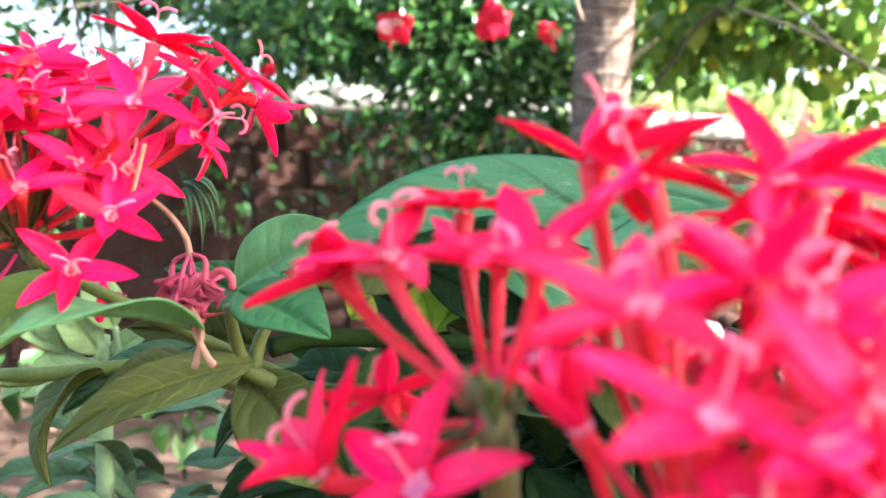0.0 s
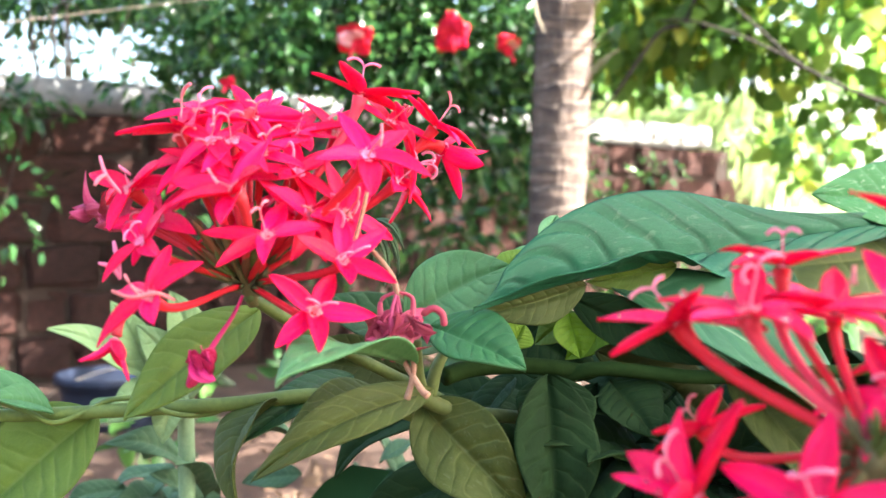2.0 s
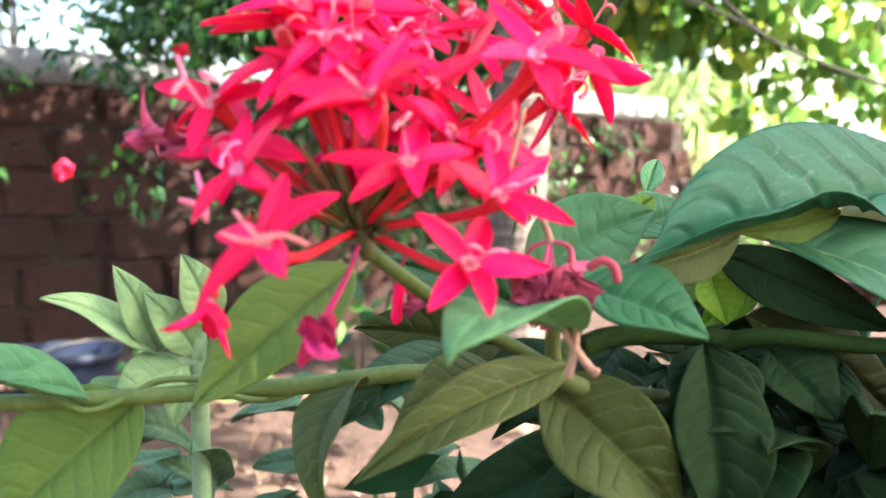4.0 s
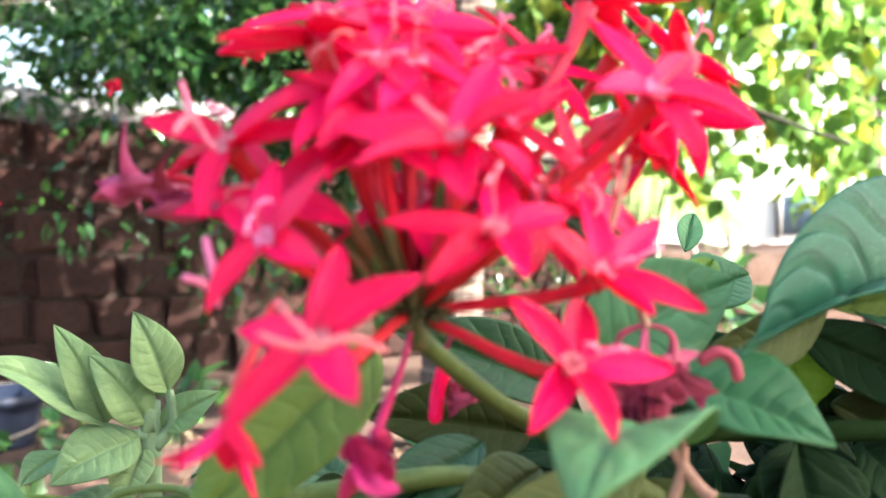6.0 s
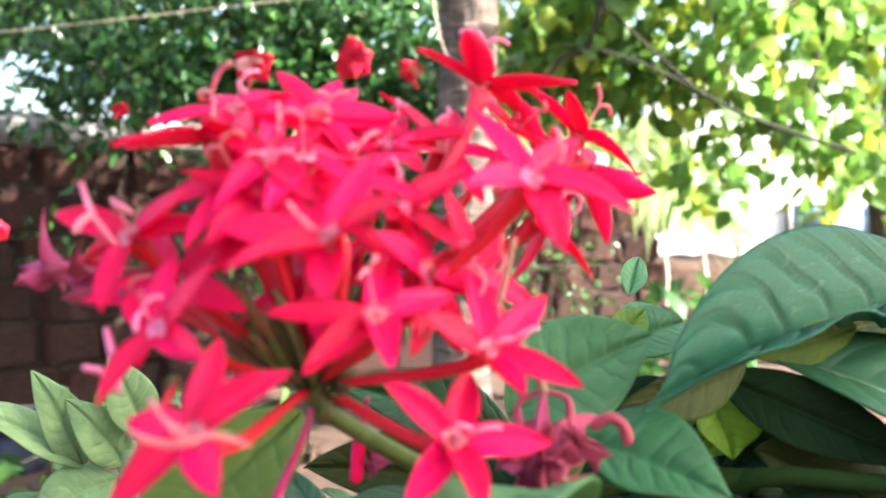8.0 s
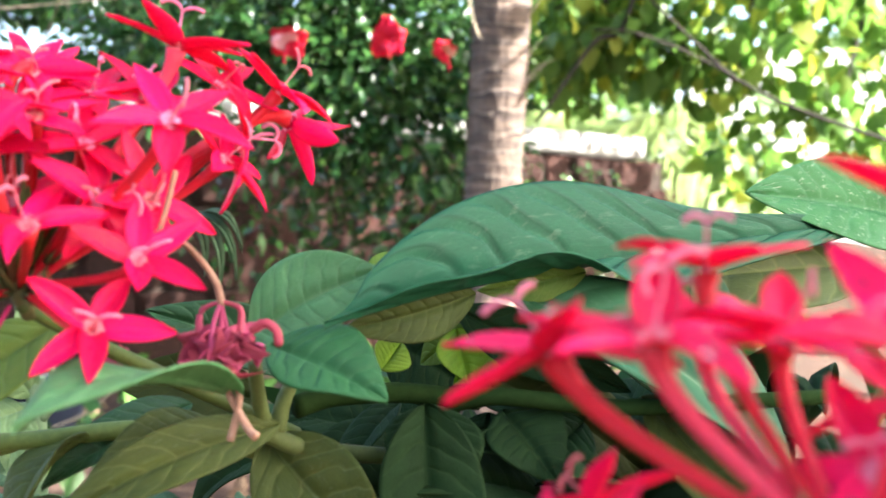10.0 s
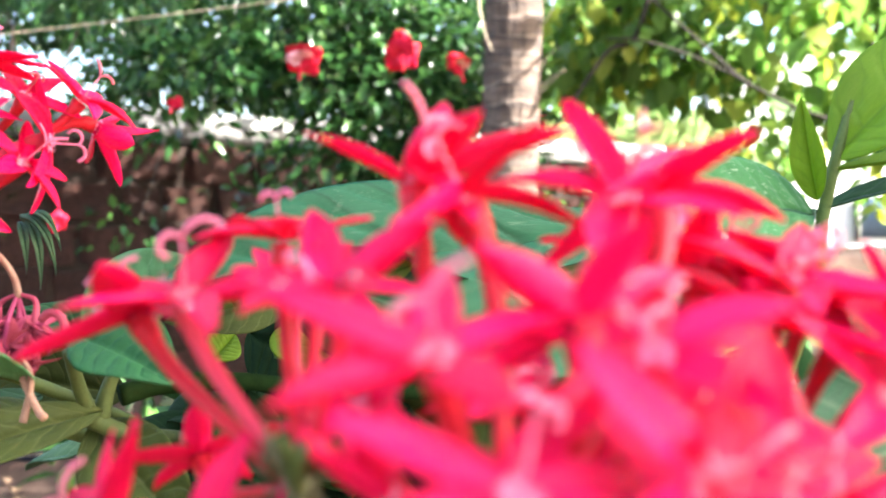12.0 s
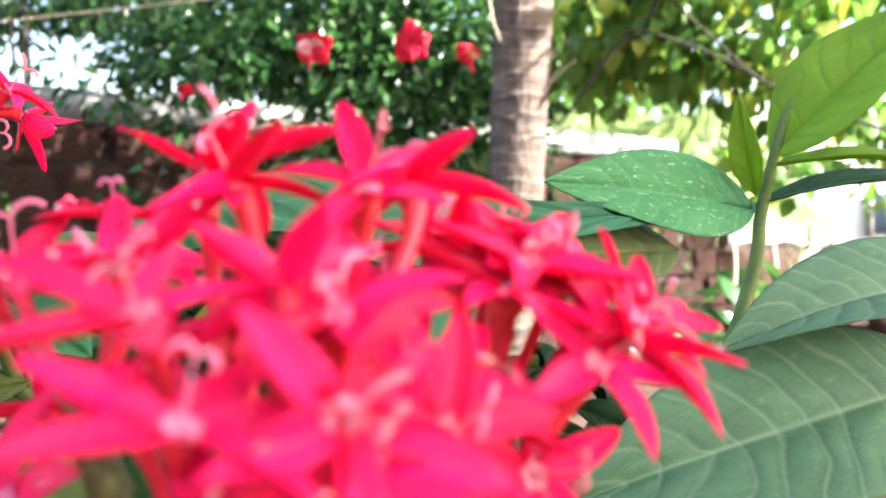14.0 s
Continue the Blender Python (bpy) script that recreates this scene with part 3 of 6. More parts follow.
for i in range(9):
    z = fr.uniform(1.25, 1.75)
    x = 0.345 + 0.03 * max(0, z - 0.7) + 0.105
    line = spline([(x - 0.01, 3.74, z), (x + fr.uniform(0.02, 0.04), 3.72, z + fr.uniform(0.03, 0.07)), (x + fr.uniform(0.03, 0.09), 3.70, z + fr.uniform(0.06, 0.16))])
    part("fibre", tube(line, [0.003 - 0.0022 * k / len(line) for k in range(len(line))], 6), M_ROPE, palm, "dry pale fibre")


def frond(parent, base, way, droop, length, leaflets, seed, size=0.5):
    r = random.Random(seed)
    base, way = Vector(base), Vector(way).normalized()
    pts = [base + way * length * t + Vector((0, 0, -droop * t * t * length)) for t in (i / 16 for i in range(17))]
    part("rachis", tube(pts, [0.014 * (1 - 0.8 * i / 16) for i in range(17)], 6), M_FROND, parent, "pale green leaf stalk")
    verts, faces = [], []
    for i in range(leaflets):
        t = 0.12 + 0.88 * i / leaflets
        q = base + way * length * t + Vector((0, 0, -droop * t * t * length))
        tang = (way + Vector((0, 0, -2 * droop * t))).normalized()
        side = tang.cross(Vector((0, 0, 1))).normalized()
        for sgn in (-1, 1):
            d = (side * sgn * 0.8 + tang * 0.7 + Vector((0, 0, r.uniform(-0.5, 0.0)))).normalized()
            ll = size * (0.35 + math.sin(math.pi * min(1, t * 0.9 + 0.08))) * r.uniform(0.8, 1.1)
            w = d.cross(Vector((0, 0, 1))).normalized() * 0.010
            up = Vector((0, 0, 0.008))
            sag = Vector((0, 0, -0.25 * ll))
            k = len(verts)
            verts += [q - w, q + up, q + w, q + d * ll * 0.5 - w + sag * 0.25, q + d * ll * 0.5 + up + sag * 0.25, q + d * ll * 0.5 + w + sag * 0.25, q + d * ll + sag]
            faces += [(k, k + 1, k + 4, k + 3), (k + 1, k + 2, k + 5, k + 4), (k + 3, k + 4, k + 6), (k + 4, k + 5, k + 6)]
    tagged(part("frond_leaf", mesh_of("frond_leaf", verts, faces, smooth=False), M_FROND, parent, "narrow pointed leaflets"), kind="stuff")


young_palm = thing("young_palm", (2.0, 8.6, 0), "young coconut palm with arching fronds behind the wall", "palm tree")
part("palm_base", tube([(2.0, 8.6, -0.05), (2.0, 8.6, 0.5), (1.95, 8.58, 1.0)], [0.12, 0.1, 0.04], 10), M_TWIG, young_palm, "short stout base")
for i, (w, dr, ln) in enumerate((((-1.0, -0.3, 1.2), 0.75, 1.9), ((-0.75, -0.2, 1.7), 0.7, 2.1), ((0.3, -0.4, 1.4), 0.6, 1.9), ((0.9, 0.1, 1.0), 0.6, 1.9), ((-0.6, -0.6, 0.8), 0.5, 1.6), ((0.1, -0.7, 1.9), 0.8, 2.2),
                                  ((-1.0, 0.2, 0.9), 0.55, 1.8), ((-0.3, -0.5, 2.2), 0.9, 2.0), ((0.6, -0.2, 2.0), 0.8, 2.1), ((0.9, -0.5, 0.8), 0.7, 1.6), ((0.5, -0.8, 1.0), 0.8, 1.7), ((-0.5, -0.5, 1.1), 0.6, 1.8))):
    frond(young_palm, (1.90, 8.58, 1.05), w, dr, ln, 60, i, 0.62)


# ---- crowns ----
def leaf_cloud(name, spots, size, seed, aspect=0.55, droop=0.5, spread=1.0):
    """Many small folded leaves: spots gives (centre, radius, number) of each clump."""
    g = np.random.default_rng(seed)
    P, F = [], []
    k = 0
    for (c, rad, num) in spots:
        d = g.normal(size=(num, 3))
        d /= np.linalg.norm(d, axis=1)[:, None]
        rr_ = g.random(num) ** 0.45
        ctr = np.array(c) + d * rr_[:, None] * np.array(rad)
        out = d * spread + g.normal(size=(num, 3)) * 0.55 + np.array([0, 0, -droop])
        out /= np.linalg.norm(out, axis=1)[:, None]
        nz = g.normal(size=(num, 3)) * 0.7 + np.array([0, -0.1, 0.8])
        side = np.cross(out, nz)
        side /= np.linalg.norm(side, axis=1)[:, None] + 1e-9
        up = np.cross(side, out)
        L = size * g.uniform(0.6, 1.3, num)[:, None]
        W = L * aspect * g.uniform(0.8, 1.2, num)[:, None]
        b = ctr
        m1, m2, t = ctr + out * L * 0.33 - up * L * 0.03, ctr + out * L * 0.7 - up * L * 0.06, ctr + out * L - up * L * 0.16
        l1, r1 = m1 + side * W * 0.5 + up * W * 0.18, m1 - side * W * 0.5 + up * W * 0.18
        l2, r2 = m2 + side * W * 0.33 + up * W * 0.1, m2 - side * W * 0.33 + up * W * 0.1
        P.append(np.stack([b, l1, m1, r1, l2, m2, r2, t], 1).reshape(-1, 3))
        idx = (np.arange(num) * 8 + k)[:, None]
        for f in ((0, 2, 1), (0, 3, 2), (1, 2, 5), (1, 5, 4), (2, 3, 6), (2, 6, 5), (4, 5, 7), (5, 6, 7)):
            F.append(idx + np.array(f))
        k += num * 8
    P, F = np.concatenate(P), np.concatenate(F)
    me = bpy.data.meshes.new(name)
    me.vertices.add(len(P))
    me.vertices.foreach_set("co", P.astype(np.float32).ravel())
    me.loops.add(len(F) * 3)
    me.loops.foreach_set("vertex_index", F.astype(np.int32).ravel())
    me.polygons.add(len(F))
    me.polygons.foreach_set("loop_start", (np.arange(len(F)) * 3).astype(np.int32))
    me.update(calc_edges=True)
    return me


def limbs(parent, base, heads, thick, seed, over=None):
    """A tapered stem with limbs up to the clumps of a crown."""
    r = random.Random(seed)
    base = Vector(base)
    for h in heads:
        h = Vector(h)
        mid = base.lerp(h, 0.5) + Vector((r.uniform(-0.1, 0.1), r.uniform(-0.1, 0.1), r.uniform(0, 0.15)))
        low = base.lerp(mid, 0.6)
        if over:
            low, mid = Vector((base.x * 0.8 + h.x * 0.2, base.y, over * 0.6)), Vector((base.x * 0.4 + h.x * 0.6, base.y - 0.1, over + r.uniform(0, 0.2)))
        pts = spline([base + Vector((r.uniform(-0.03, 0.03), r.uniform(-0.03, 0.03), -0.05)), low, mid, h])
        part("branch", tube(pts, [thick * (1 - 0.85 * i / (len(pts) - 1)) for i in range(len(pts))], 6), M_TWIG, parent, "thin woody branch")


def hibiscus_bush(base, spots, seed, size=0.074):
    spots = [(c, r, int(n * 1.3)) for c, r, n in spots]
    bush = thing("hibiscus_bush", base, "dense dark-green hibiscus bush spilling over the wall", "bush", "bushes by the wall")
    limbs(bush, base, [s[0] for s in spots], 0.012, seed, 1.6)
    tagged(part("crown", leaf_cloud("crown", spots, size, seed, 0.42), M_HEDGE, bush, "glossy dark green leaves"), kind="stuff")
    return bush


# Clumps 2.5 m up are added out of view to shade trunk and wall.
bush_1 = hibiscus_bush((-0.35, 6.25, 0), [((-0.55, 4.55, 1.58), (0.42, 0.3, 0.27), 700), ((-0.15, 4.5, 1.45), (0.4, 0.3, 0.35), 1000), ((0.15, 4.6, 1.6), (0.35, 0.3, 0.35), 800),
                                             ((-0.35, 4.55, 1.95), (0.6, 0.4, 0.35), 1200), ((-0.3, 4.5, 1.12), (0.4, 0.25, 0.28), 420), ((0.05, 4.5, 1.15), (0.35, 0.25, 0.3), 500),
                                             ((-0.55, 4.5, 0.75), (0.35, 0.2, 0.35), 120), ((0.0, 4.6, 0.75), (0.4, 0.2, 0.4), 380), ((0.35, 4.7, 1.2), (0.25, 0.2, 0.5), 380), ((-0.45, 3.95, 2.5), (0.6, 0.5, 0.28), 800)], 1)
bush_2 = hibiscus_bush((-1.15, 5.7, 0), [((-0.92, 4.45, 1.47), (0.36, 0.3, 0.18), 520), ((-0.95, 4.5, 1.22), (0.4, 0.2, 0.12), 60), ((-1.1, 4.6, 1.95), (0.6, 0.4, 0.28), 620), ((-1.64, 5.49, 2.00), (0.49, 0.37, 0.24), 420),
                                            ((-1.1, 4.4, 0.85), (0.3, 0.15, 0.2), 30), ((-1.45, 5.43, 1.80), (0.43, 0.30, 0.12), 230), ((-1.4, 4.1, 2.5), (0.6, 0.5, 0.28), 600)], 2)
hibiscus_bush((-1.9, 5.15, 0), [((-2.12, 5.49, 2.02), (0.49, 0.37, 0.27), 420), ((-1.95, 4.5, 1.25), (0.3, 0.25, 0.15), 160), ((-2.3, 4.4, 1.6), (0.4, 0.3, 0.4), 600), ((-1.8, 4.6, 2.1), (0.6, 0.4, 0.3), 700), ((-1.94, 5.37, 1.87), (0.55, 0.30, 0.13), 330), ((-1.82, 5.49, 1.59), (0.49, 0.24, 0.17), 90), ((-2.12, 5.49, 1.78), (0.37, 0.24, 0.12), 110), ((-1.15, 4.5, 1.50), (0.2, 0.2, 0.12), 90), ((-1.3, 4.5, 1.30), (0.3, 0.2, 0.07), 70), ((-1.85, 4.3, 0.8), (0.3, 0.15, 0.3), 50)], 3)


def hibiscus_flower(bush, c, face, size, seed, pale=False):
    r = random.Random(seed)
    c, face = Vector(c), Vector(face).normalized()
    core = part("hibiscus_flower", tube([c - face * size * 0.35, c - face * size * 0.1, c], [0.006, 0.008, 0.012], 8), M_HIB, bush, "open red hibiscus flower")
    u = face.orthogonal().normalized()
    for k in range(9):
        d = Matrix.Rotation(k * 1.2566 * (1 if k < 5 else 1.13) + r.uniform(-0.25, 0.25), 3, face) @ u
        lift = 0.25 if k < 5 else 0.9
        reach = size * r.uniform(0.75, 1.1) * (1 if k < 5 else 0.75)
        f1, f2, curl = r.uniform(5, 11), r.uniform(0, 6), r.uniform(0.2, 0.75)
        grid = []
        for i in range(9):
            s = i / 8
            row = []
            for j in range(9):
                q = j / 8 * 2 - 1
                hw = 0.52 * math.sin(math.pi * min(1, s * 0.86 + 0.08)) ** 0.7
                row.append(((s - 0.12 * q * q * s + 0.05 * s * math.sin(q * f1 + f2), q * hw, 0.18 * s - curl * s * s + 0.09 * s * math.sin(q * f1 + f2 + 3 * s)), (s, (q + 1) / 2)))
            grid.append(row)
        me = sheet("hibiscus_petal", grid, 0.02)
        part("petal", me, M_HIB_PALE if pale and k > 6 else M_HIB, core, "", axes(c, d + face * lift, face - d * lift) @ Matrix.Scale(reach, 4))
    down = (face * 0.7 + Vector((0, 0, -0.7))).normalized()
    pts = bezier(c, c + face * size * 0.5, c + face * size * 0.8 + down * size * 0.3, c + face * size * 0.8 + down * size * 0.8, 8)
    part("stamen_column", tube(pts, [0.003] * 5 + [0.005, 0.006, 0.006, 0.003], 7), M_HIB, core, "long stamen column")


hibiscus_flower(bush_1, (-0.400, 4.15, 1.478), (-0.1, -0.7, -0.55), 0.085, 1, True)
hibiscus_flower(bush_1, (-0.020, 4.15, 1.500), (0.05, -0.8, -0.45), 0.085, 2)
hibiscus_flower(bush_1, (0.196, 4.15, 1.458), (0.25, -0.5, -0.6), 0.062, 3, True)
hibiscus_flower(bush_2, (-0.90, 4.15, 1.30), (-0.2, -0.5, -0.5), 0.034, 4)
hibiscus_flower(bush_2, (-1.32, 4.05, 0.84), (0.1, -0.7, -0.2), 0.05, 5)

# leafy tree at the wall's end, its thin boughs hanging into the view
tree = thing("broadleaf_tree", (2.55, 4.9, 0), "tree with thin boughs of bright back-lit leaves", "tree")
trunk_line = spline([(2.55, 4.9, -0.1), (2.5, 4.9, 0.9), (2.35, 4.85, 1.9), (2.3, 4.8, 2.9)])
part("trunk", tube(trunk_line, [0.075 - 0.045 * i / len(trunk_line) for i in range(len(trunk_line))], 10), M_TWIG, tree, "slender grey trunk")
BOUGHS = (((2.3, 4.8, 2.5), (1.5, 4.1, 1.95), (1.3, 4.0, 1.36)), ((2.3, 4.8, 2.6), (1.3, 4.2, 2.0), (0.62, 4.1, 1.62)), ((2.3, 4.8, 2.5), (1.75, 4.1, 1.8), (1.45, 4.0, 1.5)),
          ((1.25, 4.5, 2.2), (1.0, 4.2, 1.70), (1.37, 4.2, 1.38), (1.9, 4.25, 1.17)), ((1.2, 4.4, 2.1), (0.85, 4.2, 1.75), (0.93, 4.2, 1.56), (1.31, 4.2, 1.41)), ((2.35, 4.85, 2.2), (1.95, 4.3, 1.75), (1.75, 4.1, 1.25)), ((2.3, 4.8, 2.9), (1.2, 4.6, 2.3), (0.75, 4.5, 1.75)), ((2.4, 4.85, 2.0), (2.2, 4.4, 1.8), (2.05, 4.2, 1.2)))
SPOTS = []
for i, b in enumerate(BOUGHS):
    pts = spline(b, 8)
    part("bough", tube(pts, [0.018 - 0.014 * k / len(pts) for k in range(len(pts))], 6), M_BOUGH, tree, "thin dark bough")
    for k in range(4, len(pts), 2):
        SPOTS.append((tuple(pts[k]), (0.24, 0.3, 0.14), 20))
# The clumps of 300 and 150 leaves are added unseen to shade the wall.
SPOTS += [((0.95, 5.6, 1.52), (0.5, 0.25, 0.14), 40), ((0.85, 4.6, 1.55), (0.32, 0.4, 0.27), 170), ((1.15, 4.6, 1.6), (0.35, 0.4, 0.25), 105), ((1.0, 4.8, 1.85), (0.5, 0.4, 0.2), 80), ((1.6, 4.6, 1.95), (0.5, 0.4, 0.2), 50), ((2.1, 4.6, 1.75), (0.3, 0.4, 0.25), 40), ((0.75, 4.7, 1.55), (0.2, 0.3, 0.2), 50),
          ((1.6, 4.9, 2.35), (0.9, 0.5, 0.3), 130), ((1.4, 5.05, 2.55), (0.7, 0.4, 0.3), 300), ((0.70, 4.74, 2.45), (0.42, 0.35, 0.18), 150), ((2.2, 4.7, 1.1), (0.3, 0.4, 0.25), 90), ((1.75, 5.2, 1.15), (0.3, 0.3, 0.22), 90)]
for line, w in ((((1.792, 3.750, 1.113), (1.464, 3.750, 1.215), (1.228, 3.750, 1.319), (1.073, 3.750, 1.445), (0.887, 3.750, 1.609), (0.763, 3.750, 1.725)), 0.008), (((1.228, 3.750, 1.315), (1.177, 3.750, 1.348), (1.013, 3.750, 1.423), (0.826, 3.750, 1.480), (0.710, 3.750, 1.481)), 0.007), (((0.939, 4.000, 1.790), (0.861, 4.000, 1.534), (0.755, 4.000, 1.478), (0.590, 4.000, 1.239), (0.538, 4.000, 1.174)), 0.011)):
    pts = spline(line, 8)
    part("bough", tube(pts, [w * (1 - 0.5 * k / len(pts)) for k in range(len(pts))], 6), M_BOUGH, tree, "thin dark bough")
tagged(part("crown", leaf_cloud("crown", SPOTS, 0.105, 11, 0.75, 0.8, 0.4), M_TREE, tree, "loose bright green and yellow leaves"), kind="stuff")

# High clumps added on the sun's side to dapple the wall with shade.
tagged(part("high_crown", leaf_cloud("high_crown", [((2.9, 6.6, 2.3), (0.8, 0.6, 0.5), 200), ((2.6, 5.6, 2.7), (0.8, 0.7, 0.4), 140)], 0.12, 12, 0.75, 0.8, 0.4), M_TREE, tree, "high leaves added to shade the wall's end"), kind="stuff")
# creeper over the wall's face
creeper = thing("creeper", (0.75, 6.55, 0), "green creeper straggling over the block wall", "creeper")
part("creeper_stem", tube(spline([(0.75, 6.55, -0.05), (0.8, 6.55, 0.5), (0.7, 6.45, 0.9), (0.85, 6.6, 1.2)]), [0.008] * 18 + [0.004], 6), M_TWIG, creeper, "thin woody stem")
tagged(part("crown", leaf_cloud("crown", [((0.72, 6.42, 1.0), (0.22, 0.12, 0.3), 140), ((0.9, 6.55, 0.6), (0.3, 0.15, 0.4), 150), ((1.3, 6.85, 1.05), (0.25, 0.12, 0.12), 50), ((1.5, 6.95, 0.5), (0.3, 0.15, 0.4), 120), ((0.45, 6.3, 1.1), (0.2, 0.12, 0.25), 110)], 0.06, 14), M_HEDGE, creeper, "small green leaves"), kind="stuff")

# woods beyond the wall
def far_wood(base, spots, seed):
    t = thing("background_tree", base, "tree far behind the garden wall", "tree", "trees behind the wall")
    limbs(t, base, [s[0] for s in spots], 0.12, seed)
    tagged(part("crown", leaf_cloud("crown", spots, 0.22, seed, 0.6), M_FAR, t, "light green leafy crown"), kind="stuff")


far_wood((-1.6, 9.5, 0), [((-1.2, 9.5, 2.6), (1.2, 0.8, 0.7), 700), ((-0.3, 9.3, 1.9), (1.0, 0.7, 0.7), 700), ((-2.6, 9.5, 3.2), (1.2, 0.8, 0.6), 600)], 21)
far_wood((1.2, 10.5, 0), [((0.8, 10.2, 2.6), (1.2, 0.8, 0.9), 600), ((2.4, 10.3, 3.4), (1.0, 0.8, 0.6), 260), ((1.35, 9.8, 1.95), (0.9, 0.4, 0.55), 620), ((0.3, 9.6, 1.5), (0.5, 0.4, 0.5), 260)], 22)
far_wood((4.6, 9.0, 0), [((4.6, 8.8, 3.2), (1.1, 0.8, 0.5), 260), ((5.6, 9.0, 2.6), (0.8, 0.8, 0.6), 160)], 23)

# the palm's own crown, and an unseen tree added to shade the shrub
for i in range(7):
    a = 1.0 + i * 0.72
    frond(palm, (0.43, 3.78, 3.5), (math.cos(a), math.sin(a), 0.7), 0.75, 2.3, 40, 60 + i, 0.55)
shade = thing("added_shade_tree", (2.83, -1.15, 0), "unseen leafy tree added to shade the shrub and yard", "tree")
tl = spline([(2.83, -1.15, -0.1), (2.78, -1.10, 1.2), (2.63, -1.05, 2.4)])
part("trunk", tube(tl, [0.11 - 0.05 * i / len(tl) for i in range(len(tl))], 10), M_TWIG, shade, "grey trunk")
# The first four clumps are added unseen to shade soil, pot and wall.
SH = [((1.95, 1.55, 2.35), (0.6, 0.6, 0.25), 190), ((2.35, 2.22, 2.6), (0.6, 0.5, 0.3), 260), ((1.90, 2.76, 2.45), (0.45, 0.30, 0.2), 190), ((1.66, 3.68, 2.4), (0.45, 0.35, 0.2), 190),
      ((2.13, -0.67, 2.55), (0.8, 0.8, 0.5), 560), ((2.64, -1.04, 2.9), (0.9, 0.9, 0.6), 520), ((1.72, -0.35, 2.2), (0.5, 0.6, 0.35), 290), ((2.86, -0.60, 3.3), (0.7, 0.7, 0.5), 320)]
limbs(shade, (2.63, -1.05, 2.2), [s[0] for s in SH], 0.05, 31)
tagged(part("crown", leaf_cloud("crown", SH, 0.13, 33, 0.6), M_TREE, shade, "loose green crown"), kind="stuff")

# ---- small things in the yard ----
pot = thing("plant_pot", (-1.27, 3.87, 0), "dark blue plastic pot with a coil of hose, on the soil", "pot")
bm = bmesh.new()
prof = ((0.12, 0.0), (0.165, 0.004), (0.17, 0.05), (0.178, 0.12), (0.19, 0.16), (0.205, 0.165), (0.205, 0.195), (0.19, 0.195), (0.17, 0.10))
rings = [[bm.verts.new((-1.27 + r * math.cos(a), 3.87 + r * math.sin(a), z)) for a in (2 * math.pi * k / 28 for k in range(28))] for r, z in prof]
for a, b in zip(rings, rings[1:]):
    for k in range(28):
        bm.faces.new((a[k], a[(k + 1) % 28], b[(k + 1) % 28], b[k]))
bm.faces.new(rings[0][::-1])
bm.faces.new(rings[-1])
part("pot_body", bm, M_BLUE, pot, "ribbed dark blue pot")
loop = [(-1.27 + 0.26 * math.cos(a) + 0.05, 3.72 + 0.16 * math.sin(a), 0.05 + 0.09 * (1 + math.sin(a * 1.0 + 0.5))) for a in (2 * math.pi * k / 30 for k in range(31))]
part("hose_loop", tube(loop, [0.0028] * 31, 6, False), M_ROPE, pot, "pale loop of hose")
cord = spline([(-2.2, 3.0, 1.215), (-1.1576, 3.0, 1.3453), (-0.6374, 3.0, 1.4103), (0.1, 3.0, 1.51), (1.4, 3.0, 1.7)])
line_ob = part("clothes_line", tube(cord, [0.0013] * len(cord), 6), M_ROPE, None)
tagged(line_ob, "thin pale cord strung across the yard", "cord")

g = np.random.default_rng(5)
lit = [((float(x), float(y), 0.02), (0.18, 0.18, 0.012), 14) for x, y in zip(g.uniform(-2.4, 2.8, 90), g.uniform(1.2, 4.6, 90))]
litter = part("leaf_litter", leaf_cloud("leaf_litter", lit, 0.07, 6, 0.4, 0.0, 0.3), M_LITTER, None)
tagged(litter, "dry brown leaf litter on the soil", "leaf litter", kind="stuff")


def weed(x, y, h, seed):
    w = thing("weed", (x, y, 0), "small green weed growing in the soil", "weed", "weeds in the yard")
    r = random.Random(seed)
    part("stem", tube([(x, y, -0.01), (x + r.uniform(-0.03, 0.03), y, h * 0.6), (x + r.uniform(-0.05, 0.05), y, h)], [0.005, 0.004, 0.002], 6), M_STEM_SHADED, w)
    tagged(part("leaves", leaf_cloud("leaves", [((x, y, h * 0.75), (h * 0.4, h * 0.4, h * 0.35), 26)], h * 0.35, seed, 0.5, 0.1), M_HEDGE, w, "small green leaves"), kind="stuff")


for i, (x, y, h) in enumerate(((-0.85, 2.9, 0.26), (-1.55, 3.2, 0.3), (-0.55, 3.5, 0.3), (0.95, 3.6, 0.4), (1.35, 4.2, 0.45), (-1.0, 4.1, 0.25), (1.8, 5.2, 0.5), (2.2, 6.0, 0.55), (-0.2, 3.9, 0.35), (2.22, 7.25, 0.42), (2.75, 7.5, 0.45))):
    weed(x, y, h, 40 + i)


